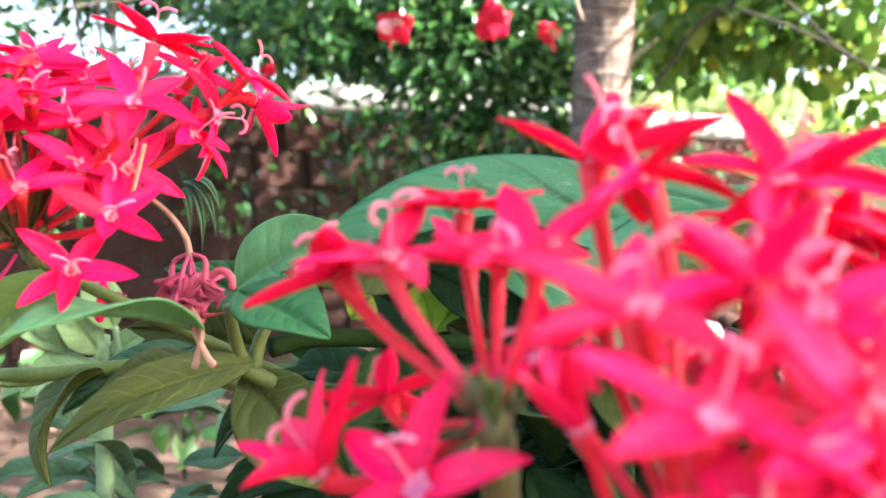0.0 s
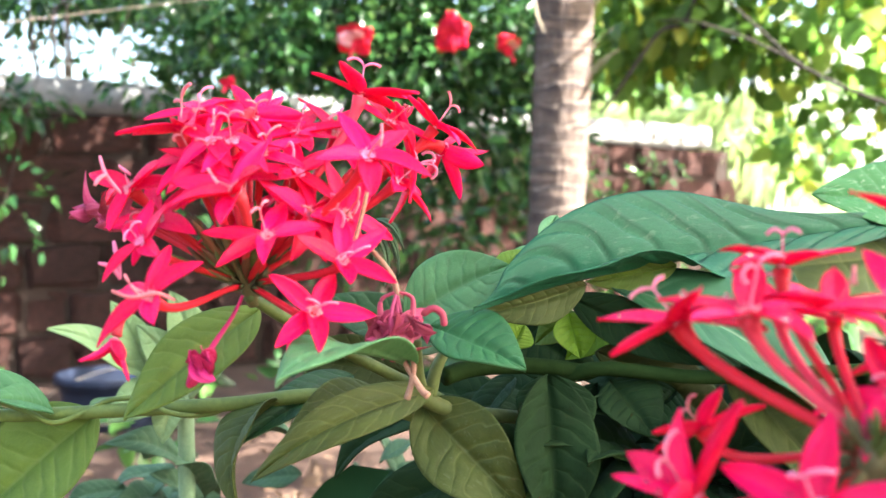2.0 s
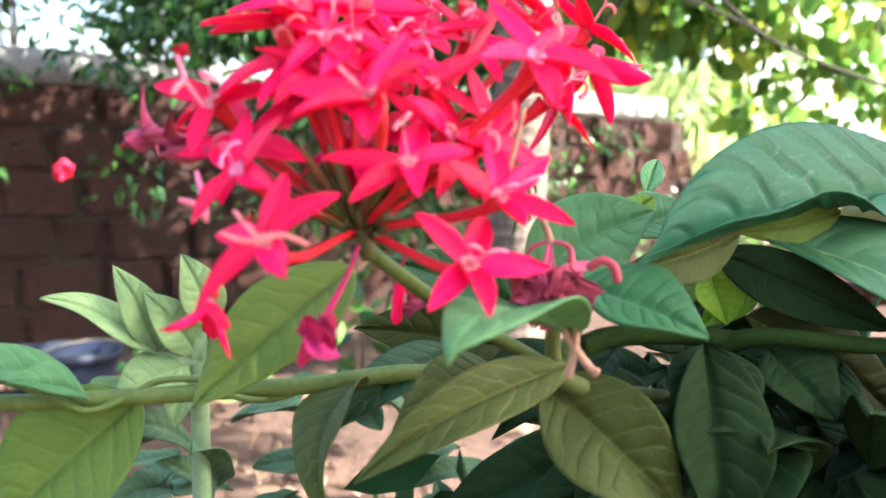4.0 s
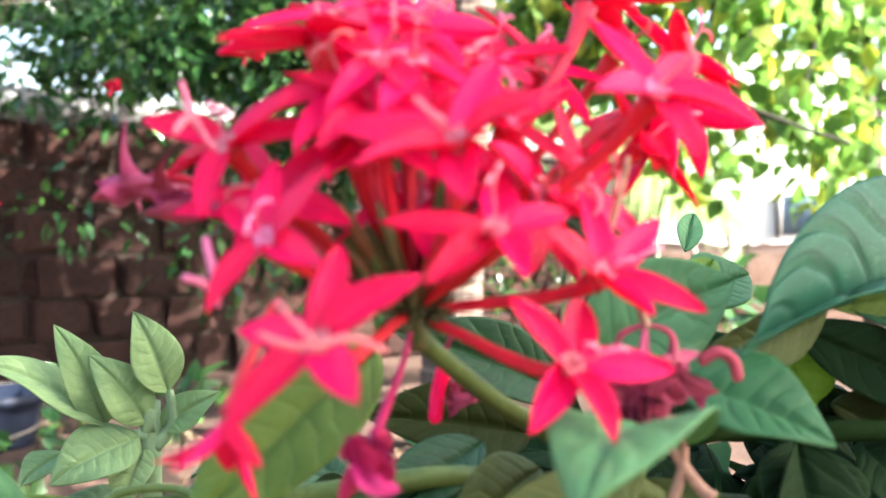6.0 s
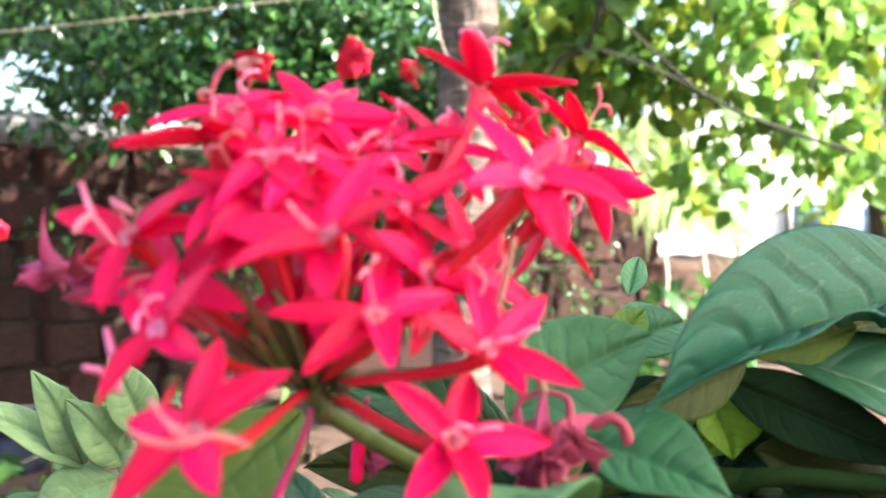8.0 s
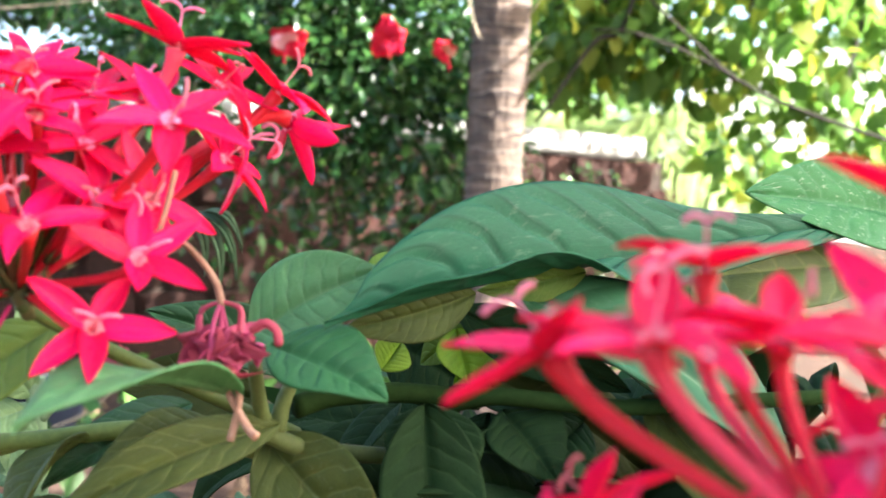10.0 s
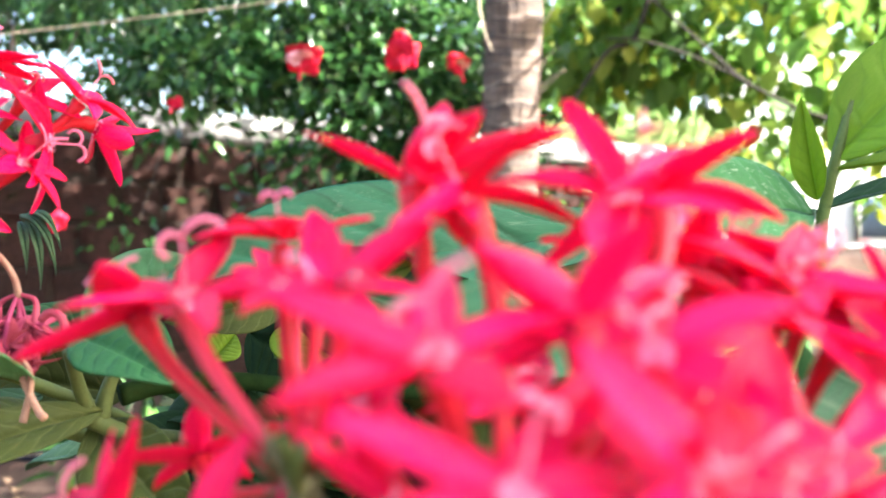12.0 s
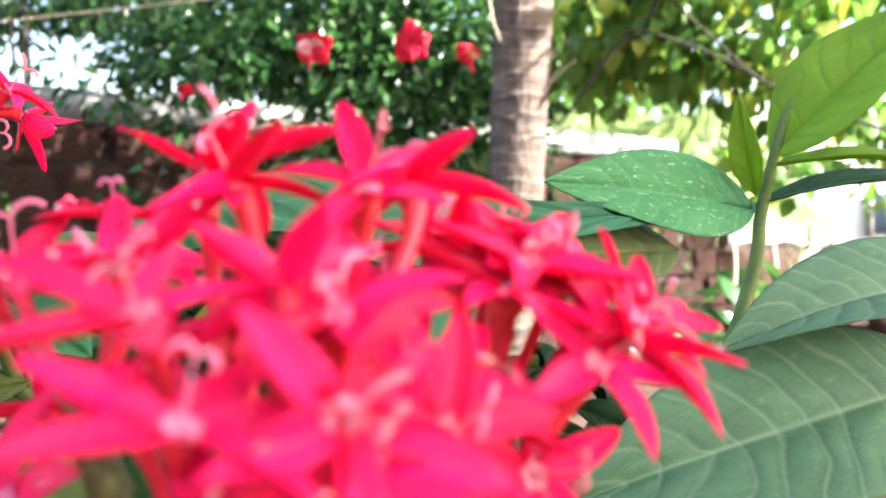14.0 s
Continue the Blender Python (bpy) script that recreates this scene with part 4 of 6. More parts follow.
# ---- shrub leaves ----
def leaf_mesh(length, width, arch, fold, wave, seed, veins=9, relief=0.0009, tipcurl=0.0, near=1.0, near_fold=None, rows=139, cols=25):
    r = random.Random(seed)
    p1, p2 = r.uniform(0, 6), r.uniform(0, 6)
    grid = []
    for i in range(rows):
        s = i / (rows - 1)
        hw = width / 2 * (math.sin(math.pi * s ** 0.88) ** 0.8 * (1 - 0.25 * s) * 1.12 + 0.02 * (1 - s))
        row = []
        for j in range(cols):
            u = j / (cols - 1) * 2 - 1
            a = abs(u)
            bend = fold if near_fold is None or u < 0 else near_fold
            side = hw if u < 0 else hw * near
            along = s + 0.4 / veins * noise.noise((s * 7, 3 if u < 0 else 9, seed)) + 0.15 / veins * noise.noise((s * 16, a * 3, seed + 40))
            ph = (along * veins - a ** 1.3 * veins * 0.16) % 1.0
            groove = abs(ph - 0.5) * 2
            puff = (1 - math.exp(-(groove / 0.3) ** 2)) * min(1, a * 5) * (1 - a ** 6) * min(1, 6 * s) * min(1, 6 * (1 - s))
            z = arch * length * (4 * s * (1 - s)) * 0.25 - tipcurl * length * max(0, s - 0.6) ** 2 * 3
            z += bend * side * a + relief * puff * 1.4 - 0.0008 * math.exp(-(u * 9) ** 2)
            z += wave * width * a * a * math.sin(9 * s + p1 + (1.3 if u > 0 else 0)) * 0.5
            y = u * side * math.cos(min(1.2, abs(bend))) + 0.02 * length * math.sin(2.5 * s + p2)
            row.append(((s * length, y, z), (along * veins / 9, j / (cols - 1))))
        grid.append(row)
    return sheet("leaf", grid, 0.00035)


LEAF_SEED = [0]


def leaf(parent, base, tip, face, width, material=None, arch=0.25, fold=0.25, wave=0.06, veins=9, tipcurl=0.0, label="", near=1.0, near_fold=None):
    LEAF_SEED[0] += 1
    base, tip = Vector(base), Vector(tip)
    me = leaf_mesh((tip - base).length, width, arch, fold, wave, LEAF_SEED[0], veins, 0.012 * width, tipcurl, near, near_fold)
    return part("leaf", me, material or M_LEAF, parent, label, axes(base, tip - base, Vector(face)))


shrub = thing("pentas_shrub", (0.03, 0.27, 0), "leafy green shrub with hairy stems and veined leaves", "shrub")


def stem(points, r0, r1, name="stem", parent=None, mat=None):
    pts = spline(points)
    return part(name, tube(pts, [r0 + (r1 - r0) * i / (len(pts) - 1) for i in range(len(pts))], 10), mat or M_STEM_SHADED, parent or shrub, "green hairy stem")


def scatter(parent, spots, length, aspect, material, seed):
    """Small single leaves on a few shared shapes, turned every way round the middles of their clumps."""
    r = random.Random(seed)
    shapes = [leaf_mesh(length, length * aspect, r.uniform(0.1, 0.5), r.uniform(0.1, 0.45), r.uniform(0.05, 0.2), seed + i, 8, 0.02 * length * aspect, r.uniform(0, 0.5), rows=41, cols=13) for i in range(6)]
    for c, rad, num in spots:
        for i in range(num):
            d = Vector((r.gauss(0, 1), r.gauss(0, 1), r.gauss(0, 1))).normalized()
            at = Vector(c) + Vector((d.x * rad[0], d.y * rad[1], d.z * rad[2])) * r.random() ** 0.5
            way = Vector((d.x + r.uniform(-0.6, 0.6), d.y * 0.6 - 0.2 + r.uniform(-0.5, 0.5), r.uniform(-0.9, 0.45)))
            part("leaf", r.choice(shapes), material, parent, "", axes(at, way, Vector((r.uniform(-0.5, 0.5), -0.5 + r.uniform(-0.4, 0.4), 0.8))) @ Matrix.Scale(r.uniform(0.6, 1.25), 4))


# main stem of the shrub and its side shoots
stem([(0.02, 0.30, -0.05), (0.03, 0.28, 0.35), (0.01, 0.24, 0.62), (-0.01, 0.215, 0.74)], 0.004, 0.0028)
stem([(-0.01, 0.215, 0.745), (-0.05, 0.205, 0.760), (-0.08, 0.2, 0.7592), (-0.125, 0.2, 0.7565), (-0.19, 0.205, 0.754)], 0.0019, 0.0015, mat=M_STEM_PALE)
stem([(-0.01, 0.215, 0.745), (0.0, 0.205, 0.7662), (0.03, 0.2, 0.7664), (0.07, 0.205, 0.768)], 0.0019, 0.0015)
stem([(0.03, 0.28, 0.35), (0.10, 0.33, 0.62), (0.152, 0.338, 0.765), (0.159, 0.338, 0.802), (0.1625, 0.335, 0.823), (0.170, 0.335, 0.85)], 0.0032, 0.0015, mat=M_STEM_PALE)
# stalks that carry the two heads
stem([(-0.030, 0.205, 0.760), (-0.0511, 0.1850, 0.7740), (-0.0603, 0.1720, 0.7814), (-0.0665, 0.163, 0.787)], 0.0014, 0.0011, mat=M_STEM_PALE)
stem([(0.03, 0.28, 0.42), (0.026, 0.17, 0.60), (0.0205, 0.098, 0.722), (0.0188, 0.084, 0.757), (0.0168, 0.0755, 0.776)], 0.0024, 0.0017, mat=M_STALK)

# the node where the side shoot, two leaf stalks and the hanging leaves meet
stem([(-0.0294, 0.1940, 0.7669), (-0.0227, 0.1980, 0.7684), (-0.0104, 0.2030, 0.7682), (0.004, 0.206, 0.7664)], 0.0021, 0.0019)
stem([(-0.0335, 0.1920, 0.7620), (-0.0349, 0.1880, 0.7686), (-0.0351, 0.1820, 0.7766)], 0.0016, 0.0011, mat=M_STEM_OLIVE)
stem([(-0.0325, 0.1920, 0.7631), (-0.0309, 0.1920, 0.7692), (-0.0282, 0.1920, 0.7743)], 0.0017, 0.0010, mat=M_STEM_OLIVE)
stem([(-0.0344, 0.1910, 0.7632), (-0.0272, 0.1940, 0.7596), (-0.0122, 0.2010, 0.7568)], 0.0019, 0.0015, mat=M_STEM_OLIVE)
# leaves, largest first
def bent_leaf(parent, midrib, back, front, spread, lift, veins, material, label):
    """A long leaf on a curved midrib: its back half stands up, its front half drops and lifts in waves."""
    rows, cols = 229, 41
    line = spline(midrib, 24)
    grid = []
    for i in range(rows):
        s = i / (rows - 1)
        q = s * (len(line) - 1)
        k = min(int(q), len(line) - 2)
        p = line[k].lerp(line[k + 1], q - k)
        soft = [max(0.0, min(1.0, s + o)) for o in (-0.05, -0.025, 0, 0.025, 0.05)]
        hw = sum(np.interp(o, [a for a, b in spread], [b for a, b in spread]) for o in soft) / 5 * min(1, (1 - s) * 14) ** 0.7
        up = sum(np.interp(o, [a for a, b in lift], [b for a, b in lift]) for o in soft) / 5
        row = []
        for j in range(cols):
            u = j / (cols - 1) * 2 - 1
            a = abs(u)
            along = s + 0.4 / veins * noise.noise((s * 7, 3 if u < 0 else 9, 5)) + 0.15 / veins * noise.noise((s * 16, a * 3, 45))
            ph = (along * veins - a ** 1.3 * veins * 0.16) % 1.0
            puff = (1 - math.exp(-(abs(ph - 0.5) / 0.10) ** 2)) * min(1, a * 5) * (1 - a ** 6) * min(1, 6 * s) * min(1, 6 * (1 - s))
            if u < 0:
                way = Vector(back).normalized()
                w = p + way * hw * a + Vector((0, 0, 0.0018)) * math.sin(11 * s + 1) * a * a - Vector((0, 0, 0.10 * hw)) * a * a
            else:
                way = Vector(front).normalized()
                w = p + (way * math.cos(up) + Vector((0, 0, 1)) * math.sin(up) * (0.4 + 0.6 * a)) * hw * 0.8 * a
            w = w + Vector((0.1, -0.5, 0.85)) * 0.0013 * puff - Vector((0, 0, 0.0008)) * math.exp(-(u * 9) ** 2)
            row.append((tuple(w), (along * veins / 9, j / (cols - 1))))
        grid.append(row[::-1])
    return part("leaf", sheet("leaf", grid, 0.00035), material, parent, label)


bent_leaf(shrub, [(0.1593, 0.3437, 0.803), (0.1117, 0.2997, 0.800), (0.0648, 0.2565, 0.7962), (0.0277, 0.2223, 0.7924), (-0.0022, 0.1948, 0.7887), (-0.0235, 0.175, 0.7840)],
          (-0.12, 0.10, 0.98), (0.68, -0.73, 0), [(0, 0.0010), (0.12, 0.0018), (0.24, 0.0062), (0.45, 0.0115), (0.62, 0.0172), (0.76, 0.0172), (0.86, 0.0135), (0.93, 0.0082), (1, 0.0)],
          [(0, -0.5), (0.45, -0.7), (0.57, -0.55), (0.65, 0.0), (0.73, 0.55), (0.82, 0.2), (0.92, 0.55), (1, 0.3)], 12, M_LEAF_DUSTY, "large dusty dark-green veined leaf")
leaf(shrub, (0.1570, 0.3400, 0.8015), (0.0790, 0.2800, 0.8110), (0.25, -0.85, 0.42), 0.030, M_LEAF_SPECKLED, 0.10, 0.15, 0.04, 9, 0.0, "bright green leaf with white dust specks")
leaf(shrub, (-0.0381, 0.2000, 0.7790), (-0.0148, 0.2000, 0.7909), (-0.15, -0.85, 0.5), 0.0185, M_LEAF_PALE, 0.30, 0.2, 0.08, 8)
leaf(shrub, (-0.0321, 0.1780, 0.7799), (-0.0131, 0.1700, 0.7726), (0.30, -0.62, 0.72), 0.0170, M_LEAF_FRESH, 0.25, 0.2, 0.05, 8)
leaf(shrub, (0.0076, 0.2140, 0.7864), (0.0693, 0.2050, 0.7471), (0.22, -0.62, 0.75), 0.027, M_LEAF_RIBBED, 0.45, 0.30, 0.04, 10, 0.1, "smooth green leaf with a pale midrib")
# Separate dark leaf stands in for the ribbed leaf's shaded half.
leaf(shrub, (0.0001, 0.2120, 0.7839), (0.0326, 0.2050, 0.7680), (-0.1, -0.95, 0.1), 0.0115, M_LEAF_SHADED, 0.2, 0.1, 0.05, 9)
leaf(shrub, (0.0132, 0.2250, 0.7767), (-0.0000, 0.2220, 0.7673), (0.1, -0.9, 0.4), 0.0085, M_LEAF_YELLOW, 0.2, 0.25, 0.05, 8)
# Two added leaves stand in for the large leaf's lit underside.
leaf(shrub, (0.0030, 0.2070, 0.7868), (-0.0215, 0.1960, 0.7802), (0.0, -0.95, -0.2), 0.0105, M_LEAF_OLIVE, 0.2, 0.2, 0.06, 9)
leaf(shrub, (0.0253, 0.2140, 0.7904), (0.0036, 0.2100, 0.7872), (0.0, -0.95, -0.2), 0.0075, M_LEAF_LIME, 0.2, 0.2, 0.06, 9)
# Dark leaf added to imitate a shaded gap and hide the bright background.
leaf(shrub, (-0.0137, 0.2450, 0.7737), (0.0107, 0.2400, 0.7606), (0.1, -0.9, 0.3), 0.021, M_LEAF_SHADED, 0.2, 0.2, 0.05, 9)
leaf(shrub, (0.0035, 0.2300, 0.7779), (-0.0060, 0.2350, 0.7689), (-0.1, -0.9, 0.3), 0.0080, M_LEAF_LIME, 0.2, 0.2, 0.05, 8)
leaf(shrub, (-0.0357, 0.1660, 0.7742), (-0.0550, 0.1280, 0.7788), (-0.36, -0.66, 0.66), 0.0165, M_LEAF_PALE, 0.25, 0.15, 0.12, 8, 0.12)
leaf(shrub, (-0.0687, 0.1900, 0.7815), (-0.0928, 0.1720, 0.7615), (-0.25, -0.9, 0.35), 0.0155, M_LEAF_LIME, 0.12, 0.15, 0.05, 9)
leaf(shrub, (-0.0342, 0.1960, 0.7614), (-0.0120, 0.1860, 0.7395), (-0.1, -0.95, 0.25), 0.0205, M_LEAF_OLIVE, 0.2, 0.35, 0.14, 8, 0.2)
leaf(shrub, (-0.0058, 0.1960, 0.7674), (-0.0054, 0.1860, 0.7327), (0.2, -0.95, 0.2), 0.020, M_LEAF_SHADED, 0.2, 0.4, 0.12, 8, 0.2)
leaf(shrub, (-0.0667, 0.2000, 0.7608), (-0.0735, 0.1880, 0.7390), (-0.8, -0.55, 0.25), 0.0160, M_LEAF_OLIVE, 0.9, 0.3, 0.10, 8)
leaf(shrub, (-0.0317, 0.1900, 0.7649), (-0.0671, 0.1720, 0.7502), (-0.1, -0.88, 0.45), 0.0105, M_LEAF_OLIVE, 0.42, 0.2, 0.06, 8, 0.2)
leaf(shrub, (-0.1077, 0.2020, 0.7562), (-0.1350, 0.1960, 0.7333), (-0.2, -0.95, 0.25), 0.0235, M_LEAF_LIME, 0.12, 0.2, 0.06, 8)
leaf(shrub, (-0.1184, 0.2020, 0.7579), (-0.1456, 0.1900, 0.7599), (0.1, -0.5, 0.85), 0.011, M_LEAF_PALE, 0.7, 0.3, 0.06, 8, 0.6)
leaf(shrub, (-0.0148, 0.2250, 0.7865), (0.0014, 0.2350, 0.7902), (-0.1, -0.8, 0.55), 0.013, M_LEAF_PALE, 0.25, 0.3, 0.05, 8)
leaf(shrub, (-0.0144, 0.2050, 0.7723), (-0.0107, 0.2100, 0.7767), (0.1, -0.9, 0.3), 0.008, M_LEAF_YELLOW, 0.25, 0.3, 0.05, 7)
leaf(shrub, (0.0004, 0.2150, 0.7791), (0.0026, 0.2120, 0.7687), (0.1, -0.95, 0.2), 0.011, M_LEAF_YELLOW, 0.25, 0.3, 0.05, 7)
leaf(shrub, (0.0573, 0.2350, 0.7782), (0.0555, 0.2400, 0.7925), (0.2, -0.9, 0.3), 0.010, M_LEAF, 0.25, 0.3, 0.05, 8)
leaf(shrub, (-0.0026, 0.2600, 0.7942), (0.0029, 0.2700, 0.8020), (-0.1, -0.9, 0.4), 0.006, M_LEAF_PALE, 0.2, 0.3, 0.05, 7)
leaf(shrub, (-0.0177, 0.2150, 0.7880), (-0.0089, 0.2250, 0.7932), (-0.1, -0.8, 0.55), 0.0065, M_LEAF_YELLOW, 0.2, 0.3, 0.05, 7)
leaf(shrub, (0.035, 0.205, 0.768), (0.060, 0.195, 0.735), (0.4, -0.8, 0.4), 0.022, M_LEAF_OLIVE_SHADED, 0.25, 0.3, 0.06, 8)
leaf(shrub, (0.006, 0.21, 0.770), (0.045, 0.225, 0.745), (0.2, -0.8, 0.5), 0.018, M_LEAF_OLIVE_SHADED, 0.3, 0.3, 0.06, 8)
# leaves under the first head
leaf(shrub, (-0.0439, 0.2000, 0.7626), (-0.0625, 0.1780, 0.7553), (0.2, -0.75, 0.6), 0.0115, M_LEAF_OLIVE, 0.3, 0.3, 0.06, 9)
leaf(shrub, (-0.0514, 0.2150, 0.7640), (-0.0733, 0.1950, 0.7522), (-0.2, -0.75, 0.6), 0.0110, M_LEAF, 0.3, 0.3, 0.06, 9)
leaf(shrub, (-0.0296, 0.2450, 0.7675), (-0.0649, 0.2350, 0.7793), (-0.1, -0.85, 0.5), 0.0150, M_LEAF, 0.2, 0.3, 0.06, 9)
leaf(shrub, (-0.0390, 0.2350, 0.7619), (-0.0701, 0.2250, 0.7659), (0.1, -0.85, 0.5), 0.0150, M_LEAF_OLIVE_SHADED, 0.2, 0.3, 0.06, 9)
# big low leaves beside the second head
leaf(shrub, (0.1790, 0.2350, 0.7840), (0.1080, 0.2000, 0.7715), (0.1, -0.50, 0.86), 0.030, M_LEAF_MID, 0.35, 0.3, 0.06, 10)
leaf(shrub, (0.1617, 0.2150, 0.7659), (0.0740, 0.1850, 0.7416), (-0.15, -0.80, 0.58), 0.042, M_LEAF_MID, 0.15, 0.2, 0.05, 11)
# The next four leaves carry the shade below the stem in their colour.
leaf(shrub, (-0.0048, 0.2000, 0.7668), (-0.0047, 0.1900, 0.7498), (0.1, -0.95, 0.25), 0.018, M_LEAF_SHADED, 0.15, 0.2, 0.06, 8)
leaf(shrub, (0.0086, 0.2050, 0.7651), (0.0177, 0.1950, 0.7539), (0.2, -0.8, 0.5), 0.016, M_LEAF_SHADED, 0.15, 0.2, 0.06, 8)
leaf(shrub, (0.0073, 0.2150, 0.7626), (0.0053, 0.2100, 0.7468), (-0.2, -0.9, 0.3), 0.014, M_LEAF_SHADED, 0.15, 0.2, 0.06, 8)
leaf(shrub, (0.0249, 0.2100, 0.7617), (0.0117, 0.2000, 0.7547), (0.0, -0.7, 0.7), 0.014, M_LEAF_SHADED, 0.15, 0.2, 0.06, 8)
leaf(shrub, (0.1252, 0.3150, 0.7905), (0.0393, 0.2620, 0.7849), (0.2, -0.75, 0.6), 0.030, M_LEAF_OLIVE, 0.15, 0.2, 0.05, 9)
# leaves inside the shrub, with its shade put into their dark colours
scatter(shrub, [((0.022, 0.214, 0.742), (0.03, 0.012, 0.009), 20), ((0.05, 0.228, 0.736), (0.03, 0.012, 0.012), 18), ((0.02, 0.262, 0.742), (0.05, 0.03, 0.022), 30), ((0.07, 0.262, 0.735), (0.06, 0.03, 0.03), 34), ((-0.01, 0.27, 0.70), (0.05, 0.04, 0.03), 30), ((0.04, 0.25, 0.70), (0.07, 0.04, 0.03), 40)], 0.038, 0.42, M_LEAF_SHADED, 300)
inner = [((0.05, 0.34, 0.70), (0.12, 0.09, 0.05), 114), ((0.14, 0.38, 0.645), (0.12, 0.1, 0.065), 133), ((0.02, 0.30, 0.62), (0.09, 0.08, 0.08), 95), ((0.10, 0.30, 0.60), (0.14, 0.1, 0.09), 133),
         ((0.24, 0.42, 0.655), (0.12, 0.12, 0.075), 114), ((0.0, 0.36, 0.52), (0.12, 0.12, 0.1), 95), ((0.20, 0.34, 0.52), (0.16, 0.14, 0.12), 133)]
tagged(part("inner_foliage", leaf_cloud("inner_foliage", inner, 0.042, 71, 0.40, 0.5, 0.5), M_INNER_SHADED, shrub, "inner leaves with shade put into their dark green"), kind="stuff")
# young leaves of the shoot
leaf(shrub, (0.162, 0.335, 0.821), (0.210, 0.325, 0.872), (-0.55, -0.75, 0.35), 0.034, M_LEAF_YELLOW, 0.2, 0.3, 0.04, 7)
leaf(shrub, (0.157, 0.336, 0.808), (0.146, 0.325, 0.840), (-0.6, -0.75, 0.2), 0.012, M_LEAF_YELLOW, 0.2, 0.4, 0.05, 7)
leaf(shrub, (0.162, 0.335, 0.8185), (0.215, 0.325, 0.818), (0.0, -0.35, 0.95), 0.010, M_LEAF_YELLOW, 0.2, 0.4, 0.05, 7)
leaf(shrub, (0.157, 0.337, 0.804), (0.225, 0.335, 0.8135), (0.0, -0.4, 0.9), 0.012, M_LEAF, 0.25, 0.4, 0.05, 7)

# vine on the stem
vine = thing("twining_vine", (-0.1310, 0.1960, 0.7613), "thin pale vine winding round the shrub stem", "vine")
vine_line = spline([(-0.1310, 0.1960, 0.7613), (-0.1218, 0.1960, 0.7582), (-0.1159, 0.1970, 0.7554), (-0.1092, 0.1985, 0.7577), (-0.1044, 0.2000, 0.7601), (-0.0974, 0.1990, 0.7607), (-0.0934, 0.1965, 0.7596), (-0.0905, 0.1960, 0.7583), (-0.0859, 0.1980, 0.7571), (-0.0811, 0.2020, 0.7572), (-0.0779, 0.2040, 0.7589)])
part("vine_stem", tube(vine_line, [0.00065] * len(vine_line), 7), M_STEM_PALE, vine)
leaf(vine, (-0.1159, 0.1970, 0.7580), (-0.1255, 0.1850, 0.7630), (0.1, -0.6, 0.8), 0.009, M_LEAF_PALE, 0.4, 0.3, 0.05, 7)

# leaves of a neighbouring plant, farther back
plant = thing("leafy_plant", (-0.14, 0.37, 0), "pale green broad-leaved plant beside the shrub", "plant")
stem([(-0.12, 0.38, -0.05), (-0.125, 0.372, 0.4), (-0.1272, 0.3620, 0.7174), (-0.1280, 0.3600, 0.7373)], 0.0042, 0.0026, parent=plant, mat=M_STEM_SAGE)
stem([(-0.1260, 0.3610, 0.7329), (-0.1209, 0.3600, 0.7397), (-0.1217, 0.3580, 0.7499)], 0.0022, 0.0012, parent=plant, mat=M_STEM_SAGE)
for b, t, f, w in (((-0.1391, 0.3580, 0.7390), (-0.1717, 0.3450, 0.7616), (0.1, -0.55, 0.83), 0.0150),
                   ((-0.1394, 0.3580, 0.7402), (-0.1517, 0.3500, 0.7689), (0.35, -0.9, 0.25), 0.0140),
                   ((-0.1278, 0.3590, 0.7403), (-0.1422, 0.3500, 0.7604), (-0.1, -0.8, 0.6), 0.0150),
                   ((-0.1217, 0.3580, 0.7496), (-0.1309, 0.3520, 0.7725), (0.3, -0.93, 0.2), 0.0150),
                   ((-0.1303, 0.3580, 0.7365), (-0.1517, 0.3450, 0.7263), (-0.1, -0.85, 0.5), 0.0185),
                   ((-0.1363, 0.3640, 0.7415), (-0.1601, 0.3660, 0.7554), (-0.1, -0.85, 0.5), 0.0100),
                   ((-0.1244, 0.3610, 0.7379), (-0.1078, 0.3560, 0.7502), (0.1, -0.85, 0.5), 0.0110),
                   ((-0.1533, 0.3650, 0.7306), (-0.1616, 0.3520, 0.7243), (-0.2, -0.8, 0.55), 0.0110),
                   ((-0.1291, 0.3600, 0.7332), (-0.1334, 0.3500, 0.7177), (-0.2, -0.9, 0.35), 0.0130)):
    leaf(plant, b, t, f, w, M_LEAF_SAGE, 0.25, 0.2, 0.08, 7, 0.15)
stem([(-0.1280, 0.3600, 0.7368), (-0.1337, 0.3590, 0.7367), (-0.1397, 0.3580, 0.7394)], 0.0018, 0.0014, parent=plant, mat=M_STEM_SAGE)

low = [((-0.135, 0.40, 0.69), (0.05, 0.05, 0.025), 15), ((-0.07, 0.42, 0.675), (0.05, 0.05, 0.03), 15), ((-0.02, 0.46, 0.66), (0.05, 0.05, 0.04), 14), ((-0.19, 0.45, 0.64), (0.06, 0.05, 0.05), 15), ((-0.10, 0.50, 0.58), (0.10, 0.06, 0.05), 18), ((-0.03, 0.34, 0.60), (0.06, 0.04, 0.05), 18)]
scatter(plant, low, 0.036, 0.42, M_LEAF_MID, 400)
for c, r, n in low:
    stem([(c[0] * 0.6 - 0.05, c[1], -0.03), (c[0] * 0.9 - 0.01, c[1], c[2] * 0.6), c], 0.003, 0.0012, parent=plant, mat=M_STEM_PALE)

